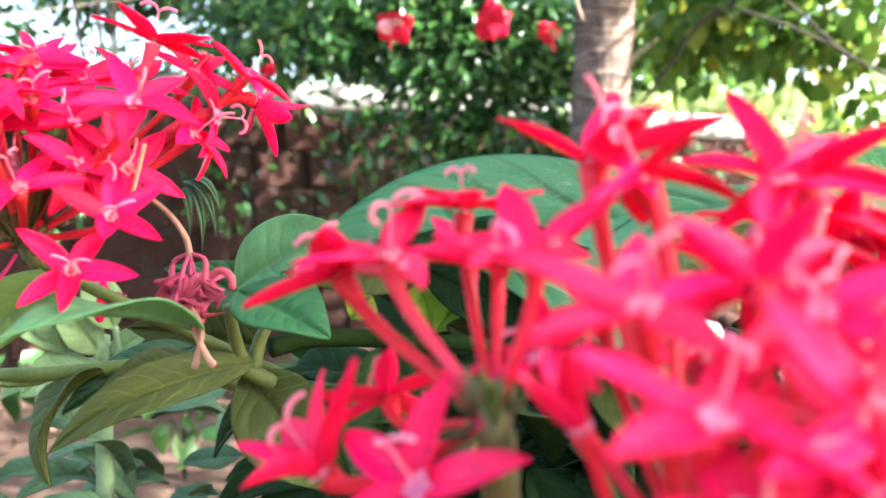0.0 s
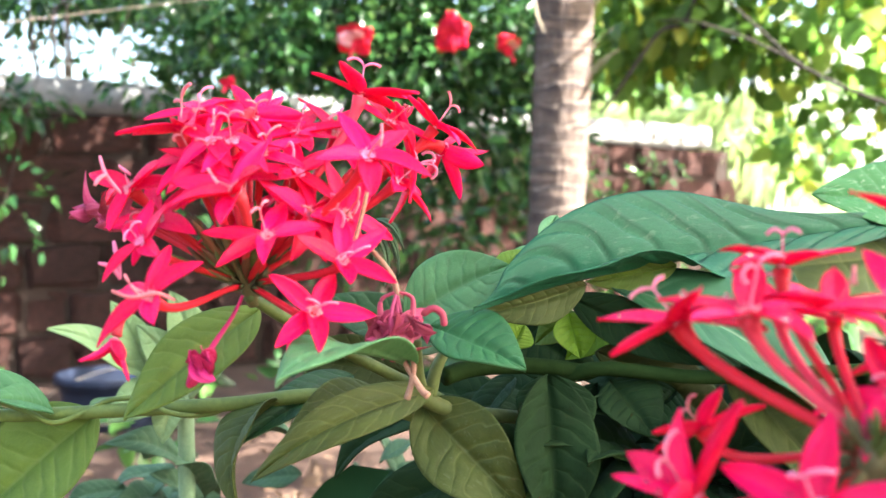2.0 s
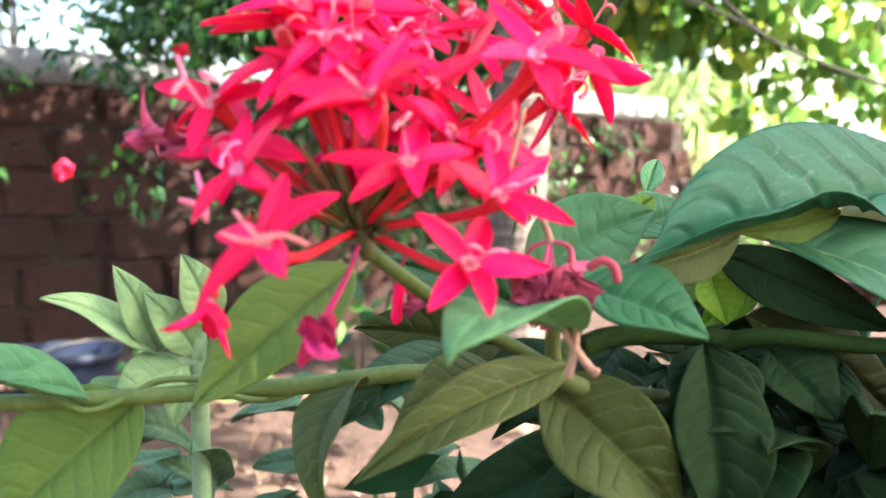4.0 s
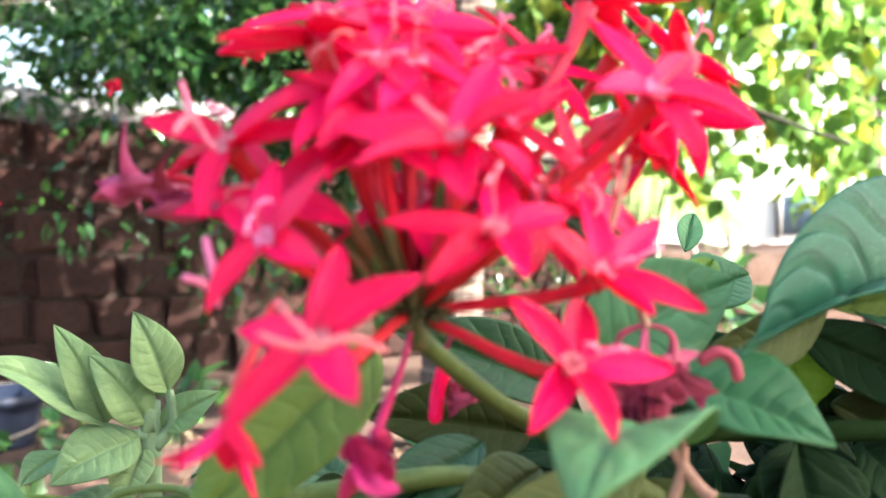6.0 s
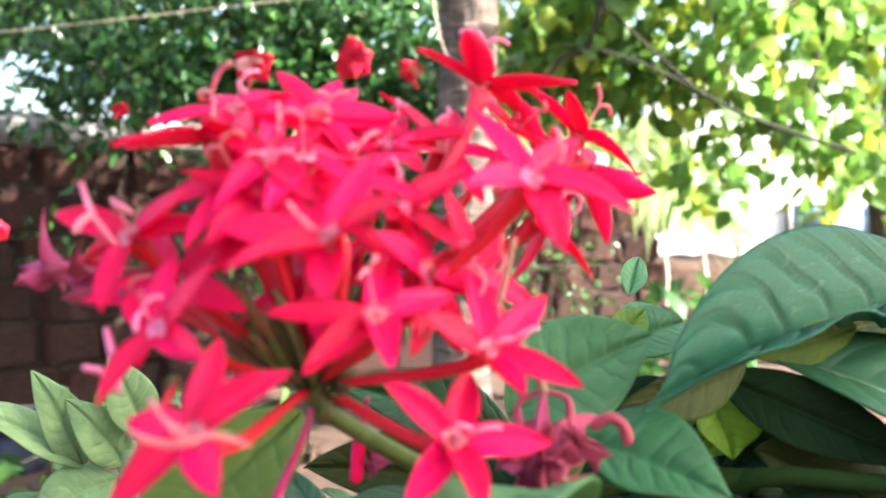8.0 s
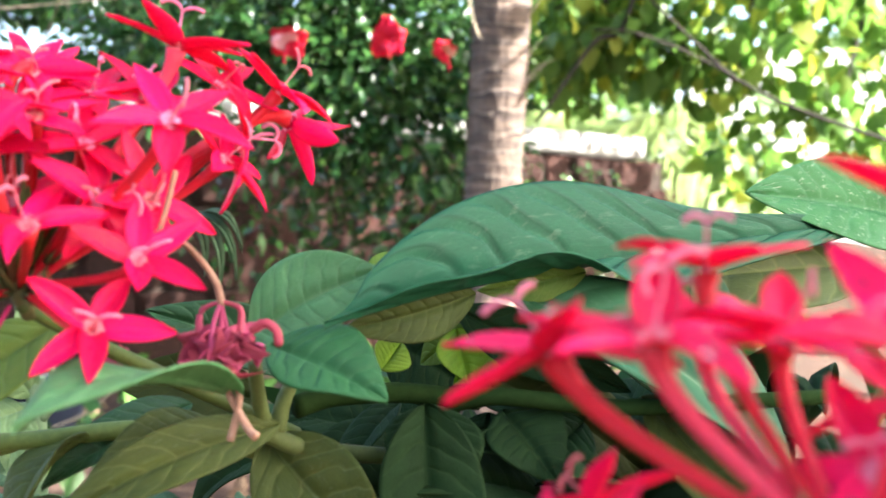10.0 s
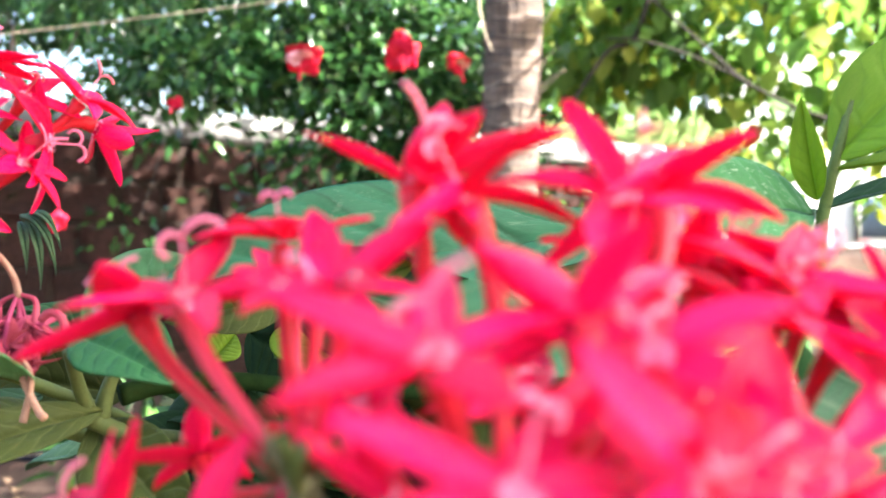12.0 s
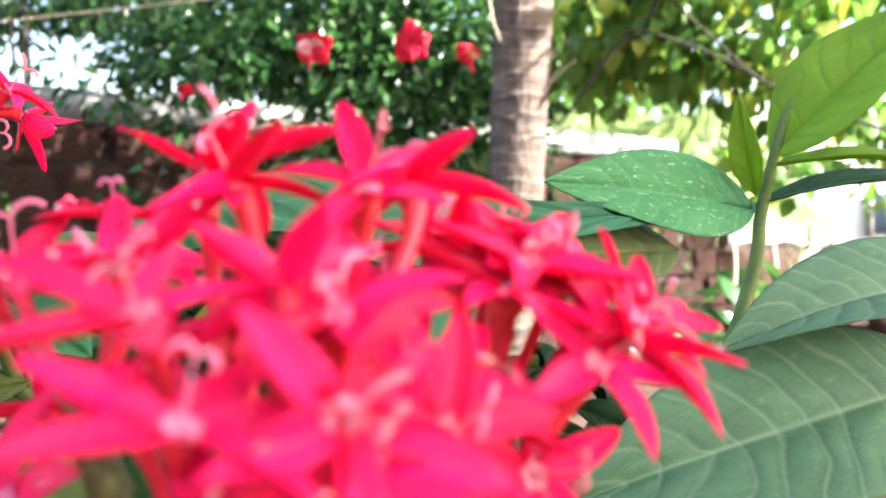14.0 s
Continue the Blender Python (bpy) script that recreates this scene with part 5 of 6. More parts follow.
# ---- the two flower heads ----
HUBS = {}
head_1 = thing("flower_head", (-0.0665, 0.163, 0.788), "domed cluster of red star-shaped pentas flowers, some withered", "flower cluster", "flower heads")
HUBS[head_1] = (-0.0665, 0.163, 0.7888)
head_2 = thing("flower_head", (0.0168, 0.0755, 0.776), "dewy domed cluster of bright red pentas flowers", "flower cluster", "flower heads")
HUBS[head_2] = (0.0168, 0.075, 0.7771)
LOW = (0.0318, 0.0620, 0.7694)
blossom(head_1, (-0.0519, 0.1473, 0.7853), (0.30, -0.78, 0.55), 139, 0.0106, (0, 0, -3, 0, -4), petals=((150, 29, 1.00), (348, 13, 1.00), (262, 26, 1.00), (223, 8, 1.00), (58, -13, 1.00)))
blossom(head_1, (-0.0475, 0.1528, 0.7940), (0.40, -0.70, 0.60), 10, 0.0107, (35, 22, 15, 23, 25), petals=((80, 4, 1.00), (164, 24, 1.00), (28, 17, 1.00), (311, 25, 1.02), (252, 35, 1.00)))
blossom(head_1, (-0.0599, 0.1458, 0.7983), (0.10, -0.60, 0.80), 226, 0.0109, (-24, -1, -19, 10, -18), petals=((176, 2, 1.00), (222, -1, 1.00), (268, 18, 1.00), (28, -8, 1.00), (72, -3, 1.00)))
blossom(head_1, (-0.0643, 0.1403, 0.8062), (-0.35, -0.72, 0.60), 329, 0.0114, (20, -6, 10, 32, 47), petals=((183, 19, 1.00), (236, 36, 1.00), (292, 22, 1.00), (355, 38, 1.00), (83, -3, 1.00)))
blossom(head_1, (-0.0430, 0.1506, 0.8126), (0.28, -0.60, 0.75), 326, 0.0114, (1, 1, 10, -1, 12), petals=((105, 8, 1.00), (198, 10, 1.00), (328, 6, 1.00), (257, 2, 1.00), (35, 7, 1.00)))
blossom(head_1, (-0.0458, 0.1693, 0.8256), (0.20, -0.05, 0.98), 108, 0.0114, (8, 20, 2, 0, 15), petals=((217, 9, 1.00), (249, 25, 1.00), (342, 12, 1.02), (42, 8, 1.00), (56, -7, 1.00)))
blossom(head_1, (-0.0300, 0.1816, 0.8158), (0.69, 0.57, -0.43), 192, 0.0110, (31, 44, 27, 27, 68))
blossom(head_1, (-0.0363, 0.1758, 0.8126), (0.97, 0.24, -0.07), 289, 0.0130, (-4, -3, -19, -11, -3))
blossom(head_1, (-0.0754, 0.1617, 0.8213), (-0.10, -0.42, 0.90), 47, 0.0098, (3, 2, 4, 2, -3))
blossom(head_1, (-0.0662, 0.1655, 0.8211), (0.43, 0.90, 0.10), 182, 0.0099, (30, 56, 32, 20, 68))
blossom(head_1, (-0.0673, 0.1524, 0.8150), (0.05, -0.34, 0.94), 177, 0.0100, (-9, -15, -8, -10, -4))
blossom(head_1, (-0.0711, 0.1507, 0.8110), (-0.04, -0.53, 0.85), 92, 0.0096, (1, 7, 4, 5, 5))
blossom(head_1, (-0.0539, 0.1563, 0.8022), (0.85, -0.43, 0.30), 9, 0.0113, (13, -4, 4, 3, -1))
blossom(head_1, (-0.0862, 0.1553, 0.8068), (-0.45, -0.60, 0.66), 227, 0.0107, (32, 7, 2, -9, 15), petals=((174, 16, 1.00), (14, 22, 1.00), (9, -1, 1.00), (289, 1, 1.00), (185, -21, 1.00)))
blossom(head_1, (-0.0816, 0.1458, 0.7973), (-0.45, -0.65, 0.60), 58, 0.0096, (6, -1, 3, 6, -2), petals=((36, 26, 1.00), (108, 3, 1.00), (266, 13, 1.00), (338, 8, 1.00), (146, -7, 1.00)))
blossom(head_1, (-0.0764, 0.1330, 0.7890), (-0.25, -0.73, 0.63), 322, 0.0098, (7, 3, 6, 1, -1), petals=((90, 4, 1.00), (37, 10, 1.02), (307, 22, 1.00), (235, -6, 1.13), (160, -19, 1.00)))
blossom(head_1, (-0.0771, 0.1554, 0.8177), (-0.23, 0.07, 0.97), 221, 0.0124, (4, 3, 5, 5, 5))
blossom(head_1, (-0.0709, 0.1518, 0.8152), (0.05, -0.74, 0.67), 86, 0.0086, (9, 16, 3, 12, -6))
blossom(head_2, (0.0308, 0.0474, 0.7838), (0.32, -0.34, 0.88), 186, 0.0102, (-8, 11, -2, 0, -6), LOW, petals=((33, -1, 1.03), (144, 11, 1.06), (190, 8, 1.43), (291, 7, 1.04), (347, -0, 1.03)))
blossom(head_2, (0.0267, 0.0527, 0.7904), (-0.22, -0.42, 0.88), 317, 0.0095, (8, -1, 1, 15, 11), LOW, petals=((62, -13, 1.03), (111, 4, 1.05), (193, 33, 1.18), (250, 21, 1.23), (319, 12, 1.03)))
blossom(head_2, (0.0196, 0.0721, 0.7927), (-0.35, -0.47, 0.81), 121, 0.0094, (16, 31, 28, 11, 17), petals=((34, 25, 1.02), (129, 11, 1.18), (207, 24, 1.00), (284, 36, 1.28), (339, 24, 1.00)))
blossom(head_2, (0.0256, 0.0810, 0.8016), (-0.03, 0.26, 0.96), 201, 0.0113, (13, 12, 10, 9, 11), LOW, petals=((2, 20, 1.22), (63, 56, 1.05), (175, 30, 0.89), (294, -33, 1.04), (294, 10, 1.03)))
blossom(head_2, (0.0292, 0.0741, 0.8001), (-0.49, 0.06, 0.87), 335, 0.0104, (-6, 11, -34, -17, -16), LOW)
blossom(head_2, (0.0409, 0.0723, 0.7998), (0.00, -0.32, 0.95), 268, 0.0096, (-38, 2, 18, 20, 4), LOW, petals=((48, 14, 1.03), (106, 25, 1.33), (150, 1, 1.03), (249, -10, 0.90), (312, 8, 1.03)))
blossom(head_2, (0.0359, 0.0585, 0.7918), (-0.15, 0.78, 0.61), 104, 0.0085, (10, 26, 7, 10, 12), LOW)
blossom(head_2, (0.0399, 0.0569, 0.7901), (-0.19, -0.48, 0.86), 320, 0.0095, (4, 14, 7, 8, 12), LOW)
blossom(head_2, (0.0408, 0.0487, 0.7844), (0.61, -0.74, 0.28), 195, 0.0100, (5, 3, 3, 12, -11), LOW)
blossom(head_2, (0.0060, 0.0851, 0.7918), (-0.09, -0.17, 0.98), 146, 0.0109, (9, 14, 8, -1, 17))
blossom(head_2, (-0.0004, 0.0941, 0.7898), (-0.47, 0.16, 0.87), 213, 0.0113, (6, 8, 5, 6, 6), petals=((26, 11, 1.17), (53, -12, 1.03), (65, -30, 1.03), (231, 21, 1.23), (319, 1, 1.01)))
blossom(head_2, (0.0130, 0.0955, 0.7969), (0.05, -0.07, 1.00), 354, 0.0086, (22, 9, 19, 11, 11))
blossom(head_2, (-0.0004, 0.0847, 0.7702), (-0.67, -0.09, 0.74), 143, 0.0116, (29, 34, 18, 18, 28), petals=((57, 31, 1.25), (120, 48, 0.89), (186, 30, 1.00), (252, 61, 0.81), (335, 30, 1.00)))
blossom(head_2, (0.0101, 0.0725, 0.7722), (-0.51, -0.63, 0.58), 166, 0.0111, (4, 4, 4, 1, 2), petals=((13, 19, 1.30), (95, 10, 0.95), (165, -1, 1.10), (234, 9, 1.00), (304, 9, 1.00)))
blossom(head_2, (0.0044, 0.0995, 0.7753), (-0.27, 0.60, 0.76), 6, 0.0085, (2, 5, 5, 5, 9))
blossom(head_2, (0.0650, 0.0775, 0.7862), (0.80, -0.25, 0.45), 162, 0.0110, (15, 17, 34, 20, 15), (0.046, 0.068, 0.766), petals=((4, 23, 1.20), (79, 12, 1.00), (154, 12, 1.00), (229, 53, 1.02), (265, 20, 1.02)))
blossom(head_2, (0.0447, 0.0776, 0.8003), (-0.22, 0.43, 0.88), 94, 0.0108, (-12, -12, -4, -18, -6), LOW)
blossom(head_1, (-0.0657, 0.1650, 0.8204), (0.22, -0.58, 0.78), 62, 0.0096, (10, 3, 6, 11, 7))
blossom(head_1, (-0.0629, 0.1570, 0.8133), (0.06, -0.51, 0.86), 32, 0.0102, (5, 6, 6, 12, 10))
blossom(head_1, (-0.0567, 0.1600, 0.8099), (0.20, -0.56, 0.81), 23, 0.0104, (12, 18, 2, 20, -5))
blossom(head_1, (-0.0697, 0.1570, 0.8079), (0.06, -0.62, 0.78), 3, 0.0103, (19, 1, 7, 0, 15))
blossom(head_1, (-0.0741, 0.1530, 0.8123), (-0.27, -0.65, 0.71), 43, 0.0107, (12, 20, 0, 11, 12))
blossom(head_1, (-0.0505, 0.1720, 0.8178), (0.40, -0.50, 0.77), 47, 0.0106, (0, 17, 12, -5, 13))
blossom(head_1, (-0.0404, 0.1760, 0.8205), (0.50, -0.38, 0.78), 23, 0.0096, (18, 11, 17, 12, 5))
blossom(head_1, (-0.0559, 0.1580, 0.8017), (0.57, -0.64, 0.52), 57, 0.0106, (2, -1, 2, 9, 10))
blossom(head_1, (-0.0817, 0.1580, 0.8012), (-0.45, -0.73, 0.51), 57, 0.0105, (-1, -1, 15, 3, 10))
blossom(head_1, (-0.0479, 0.1620, 0.8022), (0.66, -0.64, 0.39), 42, 0.0108, (-1, 21, 11, 21, 11))
blossom(head_1, (-0.0661, 0.1600, 0.8017), (-0.20, -0.59, 0.78), 70, 0.0100, (-4, -4, -3, 2, 0))
blossom(head_1, (-0.0313, 0.1780, 0.8202), (0.60, -0.04, 0.80), 4, 0.0101, (3, 3, 17, 10, 21))
blossom(head_1, (-0.0741, 0.1600, 0.8081), (-0.21, -0.43, 0.88), 67, 0.0096, (14, 2, 13, 12, 4))
blossom(head_1, (-0.0579, 0.1680, 0.8179), (0.05, -0.43, 0.90), 4, 0.0102, (9, 13, 0, -5, 8))
blossom(head_1, (-0.0387, 0.1700, 0.8086), (0.71, -0.15, 0.69), 52, 0.0100, (15, 13, -5, 11, 9))

blossom(head_2, (0.0137, 0.0980, 0.7915), (0.02, -0.25, 0.93), 50, 0.0092, (12, 20, 8, 18, 10))
blossom(head_2, (0.0170, 0.0880, 0.7919), (0.06, -0.25, 0.93), 5, 0.0092, (12, 20, 8, 18, 10))
blossom(head_2, (0.0555, 0.0785, 0.7932), (0.20, -0.35, 0.90), 16, 0.0104, (6, 12, 2, 9, 4), (0.046, 0.068, 0.766), petals=((70, 12, 1.07), (101, -1, 1.20), (183, 12, 1.00), (265, 12, 1.00), (348, 12, 1.00)))

# flowers on the far and lower sides of the second head
SIDE = (0.046, 0.068, 0.766)
for c, n, s, q in (((0.0392, 0.060, 0.7900), (0.1, -0.6, 0.8), 10, 0.0098), ((0.0471, 0.066, 0.7843), (0.3, -0.6, 0.75), 40, 0.0098), ((0.0477, 0.060, 0.7813), (0.35, -0.8, 0.5), 5, 0.0096),
                   ((0.0423, 0.050, 0.7818), (0.1, -0.8, 0.6), 60, 0.0100), ((0.0399, 0.0475, 0.7770), (-0.1, -0.9, 0.35), 20, 0.0098), ((0.0536, 0.078, 0.7907), (0.3, -0.2, 0.93), 33, 0.0105),
                   ((0.0620, 0.083, 0.7885), (0.55, -0.1, 0.83), 50, 0.0098), ((0.0554, 0.070, 0.7757), (0.6, -0.75, 0.3), 15, 0.0100), ((0.0330, 0.048, 0.7775), (-0.2, -0.9, 0.4), 48, 0.0098),
                   ((0.0500, 0.086, 0.7930), (0.1, 0.5, 0.85), 22, 0.0100)):
    blossom(head_2, c, n, s, q, (6, 12, 2, 9, 4), SIDE, 0.4)
for c, n, s in (((0.0595, 0.0820, 0.7930), (0.34, -0.37, 0.87), 29), ((0.0659, 0.0800, 0.7884), (0.41, -0.42, 0.81), 47), ((0.0609, 0.0720, 0.7849), (0.43, -0.49, 0.76), 48),
                ((0.0423, 0.0850, 0.7908), (0.13, -0.24, 0.96), 10), ((0.0352, 0.0780, 0.7836), (-0.03, -0.22, 0.98), 17), ((0.0270, 0.0850, 0.7870), (-0.21, -0.24, 0.95), 31),
                ((0.0510, 0.0740, 0.7813), (0.43, -0.42, 0.80), 64), ((0.0468, 0.0900, 0.7954), (0.17, -0.25, 0.95), 26), ((0.0540, 0.0900, 0.7956), (0.25, -0.28, 0.92), 51),
                ((0.0400, 0.0700, 0.7788), (0.35, -0.39, 0.85), 3), ((0.0210, 0.0800, 0.7830), (-0.38, -0.33, 0.87), 58)):
    blossom(head_2, c, n, s, 0.0097, (6, 12, 2, 9, 4), SIDE if c[0] > 0.04 else LOW, 0.4)
part("side_stalk", tube(spline([(0.0192, 0.088, 0.748), (0.032, 0.078, 0.755), SIDE]), [0.0015] * 13, 8), M_STALK, head_2, "olive side stalk")
part("stalk_node", tube([(0.0178, 0.079, 0.7715), (0.0172, 0.077, 0.7735), (0.0168, 0.0755, 0.7765), (0.0168, 0.075, 0.779)], [0.0016, 0.0018, 0.0019, 0.0012], 10), M_STALK, head_2, "swollen olive node")
part("stalk_node", tube([(-0.0655, 0.165, 0.785), (-0.066, 0.164, 0.787), (-0.0665, 0.163, 0.789), (-0.0668, 0.162, 0.792)], [0.0012, 0.0015, 0.0016, 0.001], 10), M_STALK, head_1, "swollen olive node")
blossom(head_2, (0.0236, 0.0640, 0.7797), (-0.42, -0.15, 0.88), 20, 0.0078, (68, 74, 60, 72, 64), (0.029, 0.066, 0.764), 0)
# dark young bracts and green flower buds between the tubes
for head, hub, lean in ((head_1, Vector((-0.0665, 0.163, 0.7888)), Vector((-0.2, -0.3, 0.9))), (head_2, Vector((0.0168, 0.075, 0.7771)), Vector((0, -0.2, 1))), (head_2, Vector(SIDE), Vector((0.1, -0.3, 0.9)))):
    for k in range(36 if head is head_1 else 7):
        d = (lean + Vector((rnd.uniform(-1, 1), rnd.uniform(-1, 1), rnd.uniform(-0.6, 0.6)))).normalized()
        q = rnd.uniform(0.004, 0.012 if head is head_1 else 0.006)
        pts = bezier(hub, hub + d * q * 0.4, hub + d * q * 0.8, hub + d * q + Vector((0, 0, 0.001)), 5)
        part("bract", tube(pts, [0.0004, 0.0005, 0.0005, 0.0004, 0.0003, 0.0001], 6), M_STALK if k % 3 else M_STEM_PALE, head, "narrow olive bract")

# olive branchlets and long green sepals between the tubes of the first head
for k in range(30):
    d = (Vector((-0.35, -0.25, 0.75)) + Vector((rnd.uniform(-0.7, 0.9), rnd.uniform(-0.7, 0.5), rnd.uniform(-0.35, 0.5)))).normalized()
    hub, q, w = Vector(HUBS[head_1]), rnd.uniform(0.009, 0.017), rnd.uniform(0.00045, 0.00075)
    bow = Vector((rnd.uniform(-0.001, 0.001), rnd.uniform(-0.001, 0.001), 0.0012))
    pts = bezier(hub, hub + d * q * 0.35 - bow, hub + d * q * 0.7, hub + d * q + bow, 7)
    part("branchlet", tube(pts, [w * v for v in (0.8, 0.75, 0.75, 0.85, 1.1, 1.25, 0.9, 0.25)], 7), (M_STALK, M_STEM_PALE, M_STALK_RED)[k % 3], head_1, "olive branchlet tipped with a green calyx")

# pale stigmas that lie across the lower flowers of the first head
for pts, w in (([(-0.0810, 0.1280, 0.7903), (-0.0784, 0.1275, 0.7894), (-0.0762, 0.1270, 0.7895), (-0.0739, 0.1275, 0.7900), (-0.0710, 0.1280, 0.7889)], 0.00027), ([(-0.0862, 0.1490, 0.7906), (-0.0865, 0.1490, 0.7935), (-0.0876, 0.1500, 0.7973)], 0.00042), ([(-0.0862, 0.1490, 0.7908), (-0.0873, 0.1480, 0.7928), (-0.0893, 0.1470, 0.7936)], 0.00036), ([(-0.0869, 0.1520, 0.8058), (-0.0880, 0.1510, 0.8074), (-0.0890, 0.1500, 0.8092), (-0.0900, 0.1500, 0.8123)], 0.00032), ([(-0.0887, 0.1500, 0.8090), (-0.0896, 0.1490, 0.8084), (-0.0903, 0.1480, 0.8071)], 0.00036)):
    p = spline(pts)
    part("stigma", tube(p, [w * (0.7 + 0.5 * math.sin(math.pi * i / (len(p) - 1)) ** 0.5) for i in range(len(p))], 8), M_STIGMA, head_1, "pale pink forked stigma")
# hanging and withered flowers of the first head
blossom(head_1, (-0.0842, 0.1400, 0.7812), (-0.15, -0.25, -0.95), 20, 0.0074, (52, 40, 60, 35, 50), (-0.080, 0.152, 0.7935), 0)
blossom(head_1, (-0.0888, 0.1650, 0.8000), (-0.9, 0.1, 0.2), 10, 0.0062, (30, 45, 20, 60, 30), None, 0, True)
blossom(head_1, (-0.0930, 0.1680, 0.8020), (-0.9, 0.2, 0.1), 40, 0.0062, (40, 55, 30, 60, 45), None, 0, True)
blossom(head_1, (-0.0965, 0.1700, 0.8035), (-0.8, 0.1, -0.2), 70, 0.006, (50, 30, 60, 40, 70), None, 0, True)


WILTED = {None: PETALS_OLD, M_PETAL_WILT: [me.copy() for me in PETALS_OLD]}
for group, mat in ((PETALS_OLD, M_PETAL_OLD), (WILTED[M_PETAL_WILT], M_PETAL_WILT)):
    for me in group:
        me.materials.clear()
        me.materials.append(mat)


def withered(head, line, size, seed, mat=None):
    """A spent flower: a shrunken tube and a crumpled ball of dark petals."""
    pts = spline(line)
    stalk = part("withered_flower", tube(pts, [0.00032 + 0.0006 * (i / len(pts)) ** 2 for i in range(len(pts))], 8), mat or M_PETAL_OLD, head, "shrivelled dark pink spent flower")
    end, way = pts[-1], (pts[-1] - pts[-2]).normalized()
    r = random.Random(seed)
    for k in range(9):
        d = (way * 0.6 + Vector((r.uniform(-1, 1), r.uniform(-1, 1), r.uniform(-1, 1)))).normalized()
        z = Vector((r.uniform(-1, 1), r.uniform(-1, 1), r.uniform(-1, 1)))
        part("petal", r.choice(WILTED[mat]), None, stalk, "", axes(end - d * size * 0.15, d, z) @ Matrix.Diagonal((size * r.uniform(0.6, 1.0), size * 1.5, size * r.uniform(0.6, 1.1), 1)))


withered(head_1, [(-0.0668, 0.160, 0.787), (-0.0680, 0.157, 0.7835), (-0.0705, 0.151, 0.7785), (-0.0715, 0.148, 0.7755)], 0.0056, 1, M_PETAL_WILT)
BUNCH = Vector((-0.0385, 0.167, 0.7803))
dead = thing("spent_flower_bunch", (-0.043, 0.170, 0.7945), "shrivelled dark pink bunch of spent flowers", "withered flowers")
for i, (o, s) in enumerate((((0, 0, 0), 0.0062), ((0.003, -0.001, 0.002), 0.0055), ((-0.003, 0, 0.0015), 0.005), ((0.001, 0.001, -0.003), 0.0055), ((-0.001, -0.002, -0.001), 0.005))):
    e = BUNCH + Vector(o)
    withered(dead, [(-0.0385, 0.1675, 0.7875), e + Vector((0, 0.001, 0.004)), e], s, 5 + i)
for pts, w in (([(-0.0458, 0.167, 0.7975), (-0.0425, 0.168, 0.7945), (-0.0395, 0.168, 0.7905), (-0.0383, 0.1675, 0.7868)], 0.0005), ([(-0.0385, 0.166, 0.778), (-0.0365, 0.164, 0.774), (-0.0335, 0.162, 0.7695), (-0.0322, 0.161, 0.7685)], 0.00058),
               ([(-0.0375, 0.165, 0.778), (-0.0352, 0.1635, 0.775), (-0.0352, 0.163, 0.7715), (-0.0362, 0.163, 0.7675)], 0.00052)):
    p = spline(pts)
    part("old_tube", tube(p, [w * (0.8 + 0.5 * i / len(p)) for i in range(len(p))], 8), M_DRY, dead, "drooping dry flower tube")
p = spline([(-0.0335, 0.163, 0.7835), (-0.0315, 0.1625, 0.7848), (-0.0297, 0.1622, 0.7838), (-0.0292, 0.162, 0.7815)])
part("curled_petal", tube(p, [0.0004] + [0.0007] * (len(p) - 2) + [0.0004], 7), M_PETAL_OLD, dead, "curled dark pink petal")
red = thing("dried_bud", (-0.060, 0.186, 0.780), "small dried red flower bud hanging under the head", "dried bud")
withered(red, [(-0.0600, 0.180, 0.785), (-0.0605, 0.184, 0.781), (-0.0592, 0.185, 0.7775), (-0.0585, 0.185, 0.7765)], 0.0035, 21)
p = spline([(-0.0605, 0.184, 0.7805), (-0.0612, 0.185, 0.7765), (-0.0616, 0.185, 0.7725)])
part("petal", tube(p, [0.0006] + [0.001] * (len(p) - 2) + [0.0004], 7), M_PETAL, red)
pale = part("bare_style", tube(spline([(-0.0436, 0.158, 0.8065), (-0.0446, 0.158, 0.802), (-0.0458, 0.158, 0.7975)]), [0.0004] * 12 + [0.0008], 7), M_DRY, head_1, "pale bare style of a fallen flower")

leaf(head_1, (-0.0472, 0.1920, 0.8007), (-0.0383, 0.1860, 0.7915), (0.3, -0.6, 0.7), 0.0018, M_LEAF_MID, 0.9, 0.3, 0.05, 6, 0.3, "narrow green bract")
leaf(head_1, (-0.0467, 0.1920, 0.8003), (-0.0395, 0.1860, 0.7943), (0.3, -0.6, 0.7), 0.0018, M_LEAF_MID, 0.9, 0.3, 0.05, 6, 0.3, "narrow green bract")
leaf(head_1, (-0.0465, 0.1920, 0.7999), (-0.0409, 0.1860, 0.7886), (0.3, -0.6, 0.7), 0.0018, M_LEAF_MID, 0.9, 0.3, 0.05, 6, 0.3, "narrow green bract")
leaf(head_1, (-0.0457, 0.1920, 0.8007), (-0.0379, 0.1860, 0.7962), (0.3, -0.6, 0.7), 0.0018, M_LEAF_MID, 0.9, 0.3, 0.05, 6, 0.3, "narrow green bract")
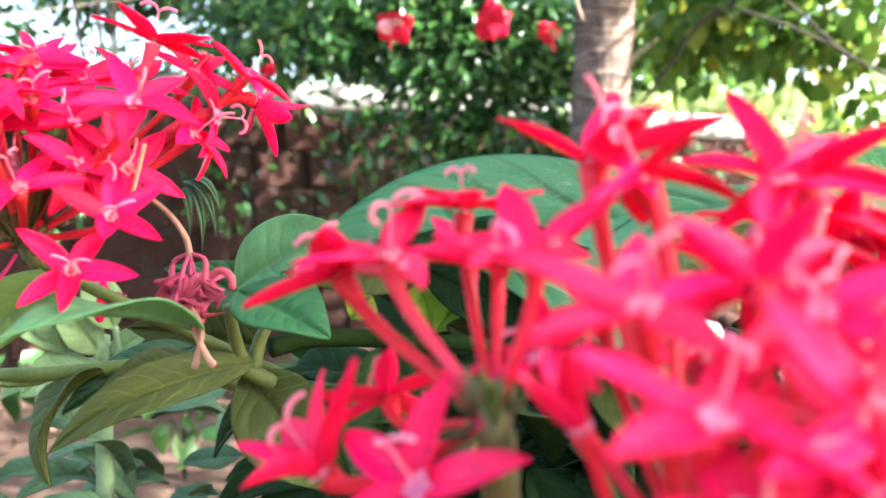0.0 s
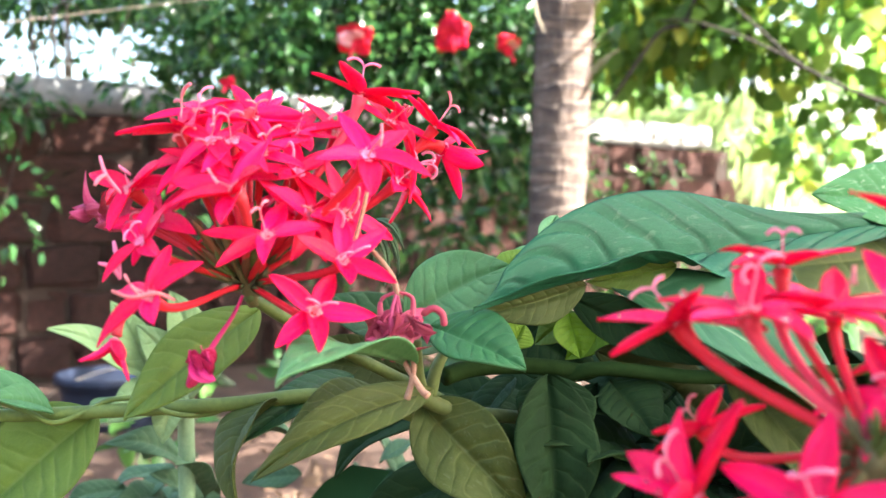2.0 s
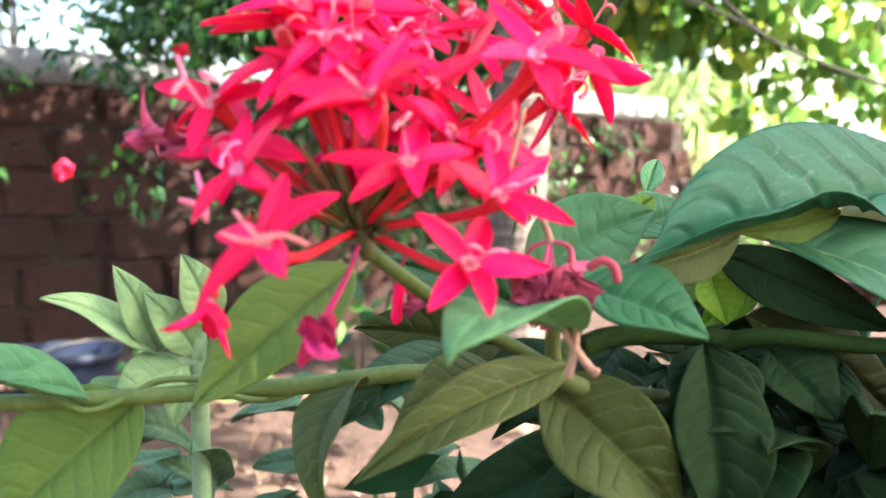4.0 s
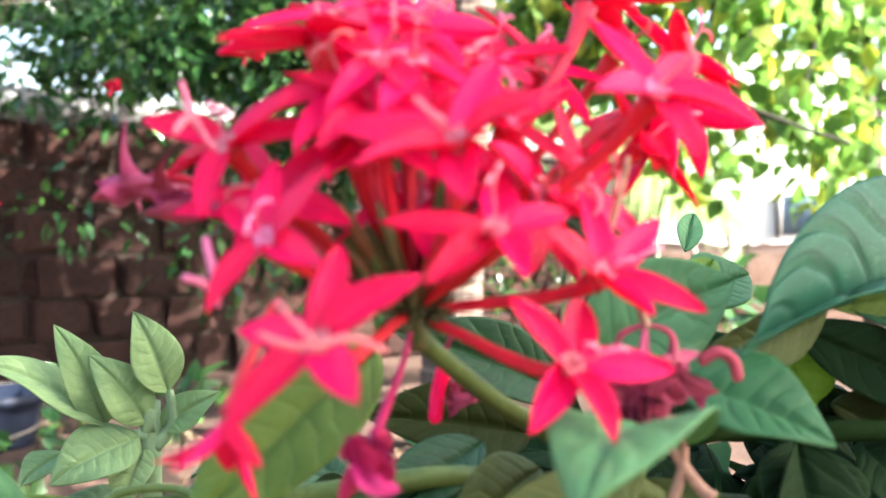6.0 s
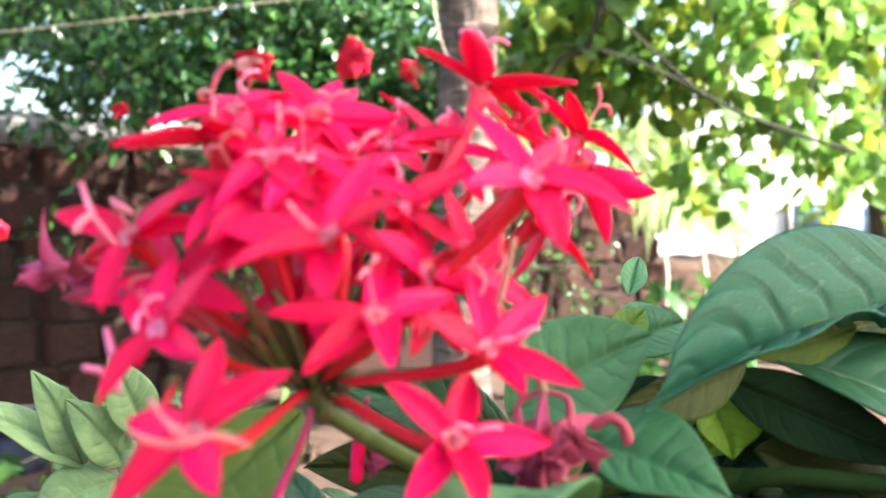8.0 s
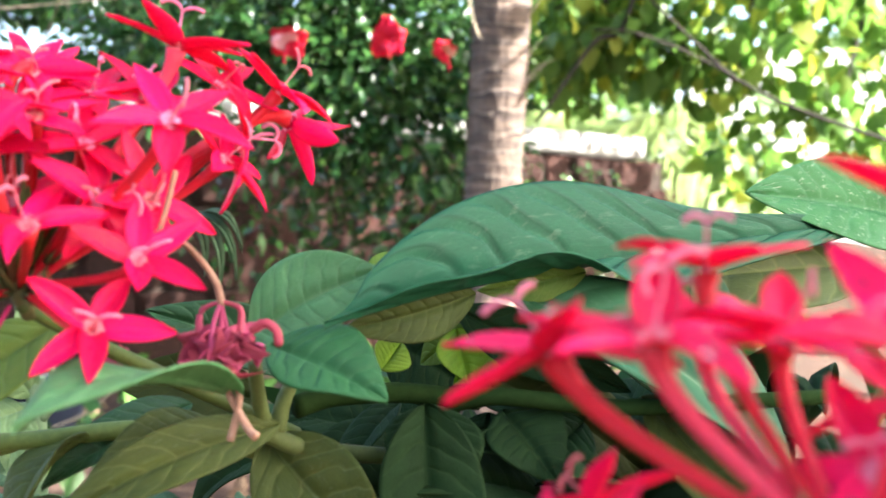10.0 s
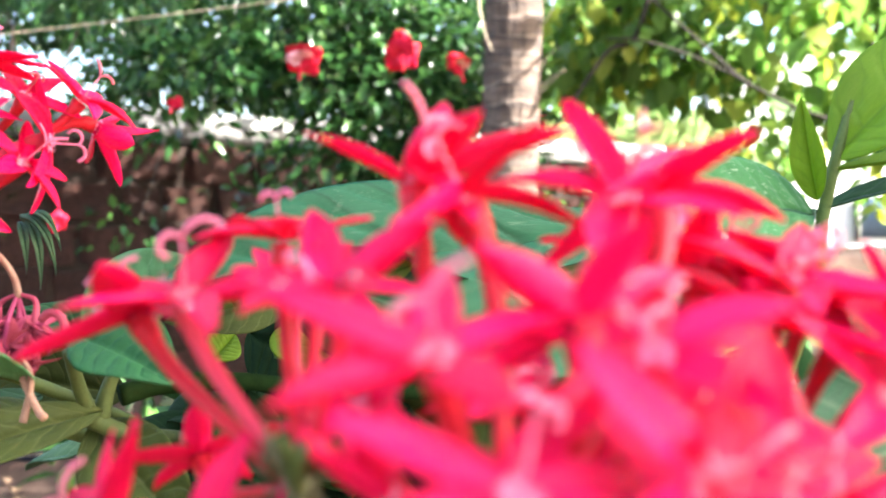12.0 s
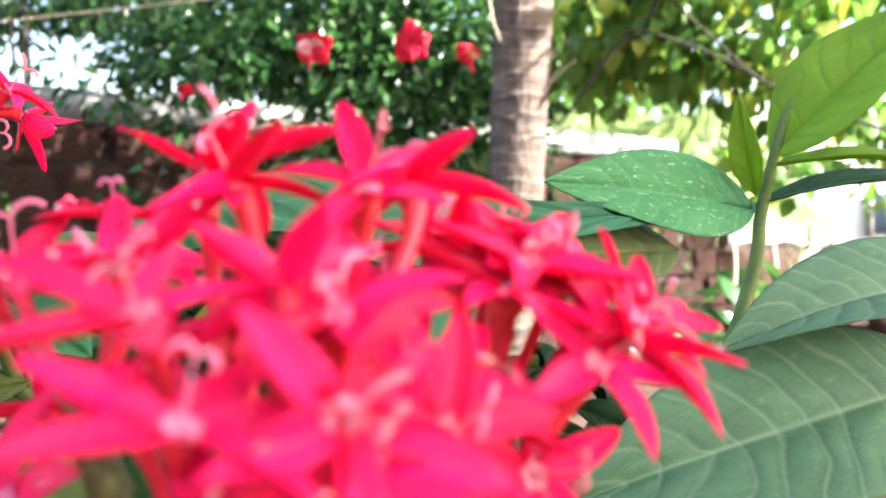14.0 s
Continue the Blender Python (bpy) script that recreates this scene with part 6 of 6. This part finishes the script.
leaf(head_1, (-0.0472, 0.1920, 0.7994), (-0.0435, 0.1860, 0.7914), (0.3, -0.6, 0.7), 0.0018, M_LEAF_MID, 0.9, 0.3, 0.05, 6, 0.3, "narrow green bract")

# dew on the second head
dew = bmesh.new()
bmesh.ops.create_icosphere(dew, subdivisions=2, radius=1)
dew_me = bpy.data.meshes.new("dew_drop")
dew.to_mesh(dew_me)
dew.free()
dew_me.shade_smooth()
for stem_ob in [o for o in head_2.children if o.name.startswith("blossom")][:16]:
    petals = [o for o in stem_ob.children if o.name.startswith("petal")]
    for k in range(4):
        pm = PLACE[rnd.choice(petals)]
        at = pm @ Vector((rnd.uniform(0.1, 0.8), rnd.uniform(-0.1, 0.1), 0.02))
        part("dew_drop", dew_me, M_DEW, stem_ob, "clear water drop", Matrix.Translation(at) @ Matrix.Scale(rnd.uniform(0.0002, 0.0005), 4))

# blocks of the garden wall: one in each place of a running bond, on shared shapes
def block_mesh(seed):
    r = random.Random(seed)
    bm = bmesh.new()
    box(bm, Matrix(), -0.5, 0.5, -0.5, 0.5, -0.5, 0.5)
    bmesh.ops.bevel(bm, geom=bm.edges[:], offset=0.09, segments=2, affect="EDGES")
    for v in bm.verts:
        v.co += Vector((r.uniform(-0.06, 0.06), r.uniform(-0.10, 0.10), r.uniform(-0.10, 0.10)))
    me = bpy.data.meshes.new("block")
    bm.to_mesh(me)
    bm.free()
    me.materials.append(M_BLOCK)
    return me


BLOCKS = [block_mesh(i) for i in range(6)]
br = random.Random(9)
H, W = 0.205, 0.38
for row in range(6):
    x = 0.1 - (row % 2) * W / 2
    while x < WALL_LEN - 0.1:
        w = W * br.uniform(0.55, 1.35)
        z = 0.018 + H * (row + 0.5)
        top_gap = row == 5 and x > WALL_LEN - 0.5
        if not top_gap:
            m = WALL_M @ Matrix.Translation((x + w / 2, 0.11 + br.uniform(-0.014, 0.014), z + br.uniform(-0.006, 0.006))) @ Matrix.Rotation(br.uniform(-0.035, 0.035), 4, "Y") @ Matrix.Diagonal((w - 0.018, 0.21, H - 0.016, 1))
            part("block", br.choice(BLOCKS), None, wall, "", m)
        x += w
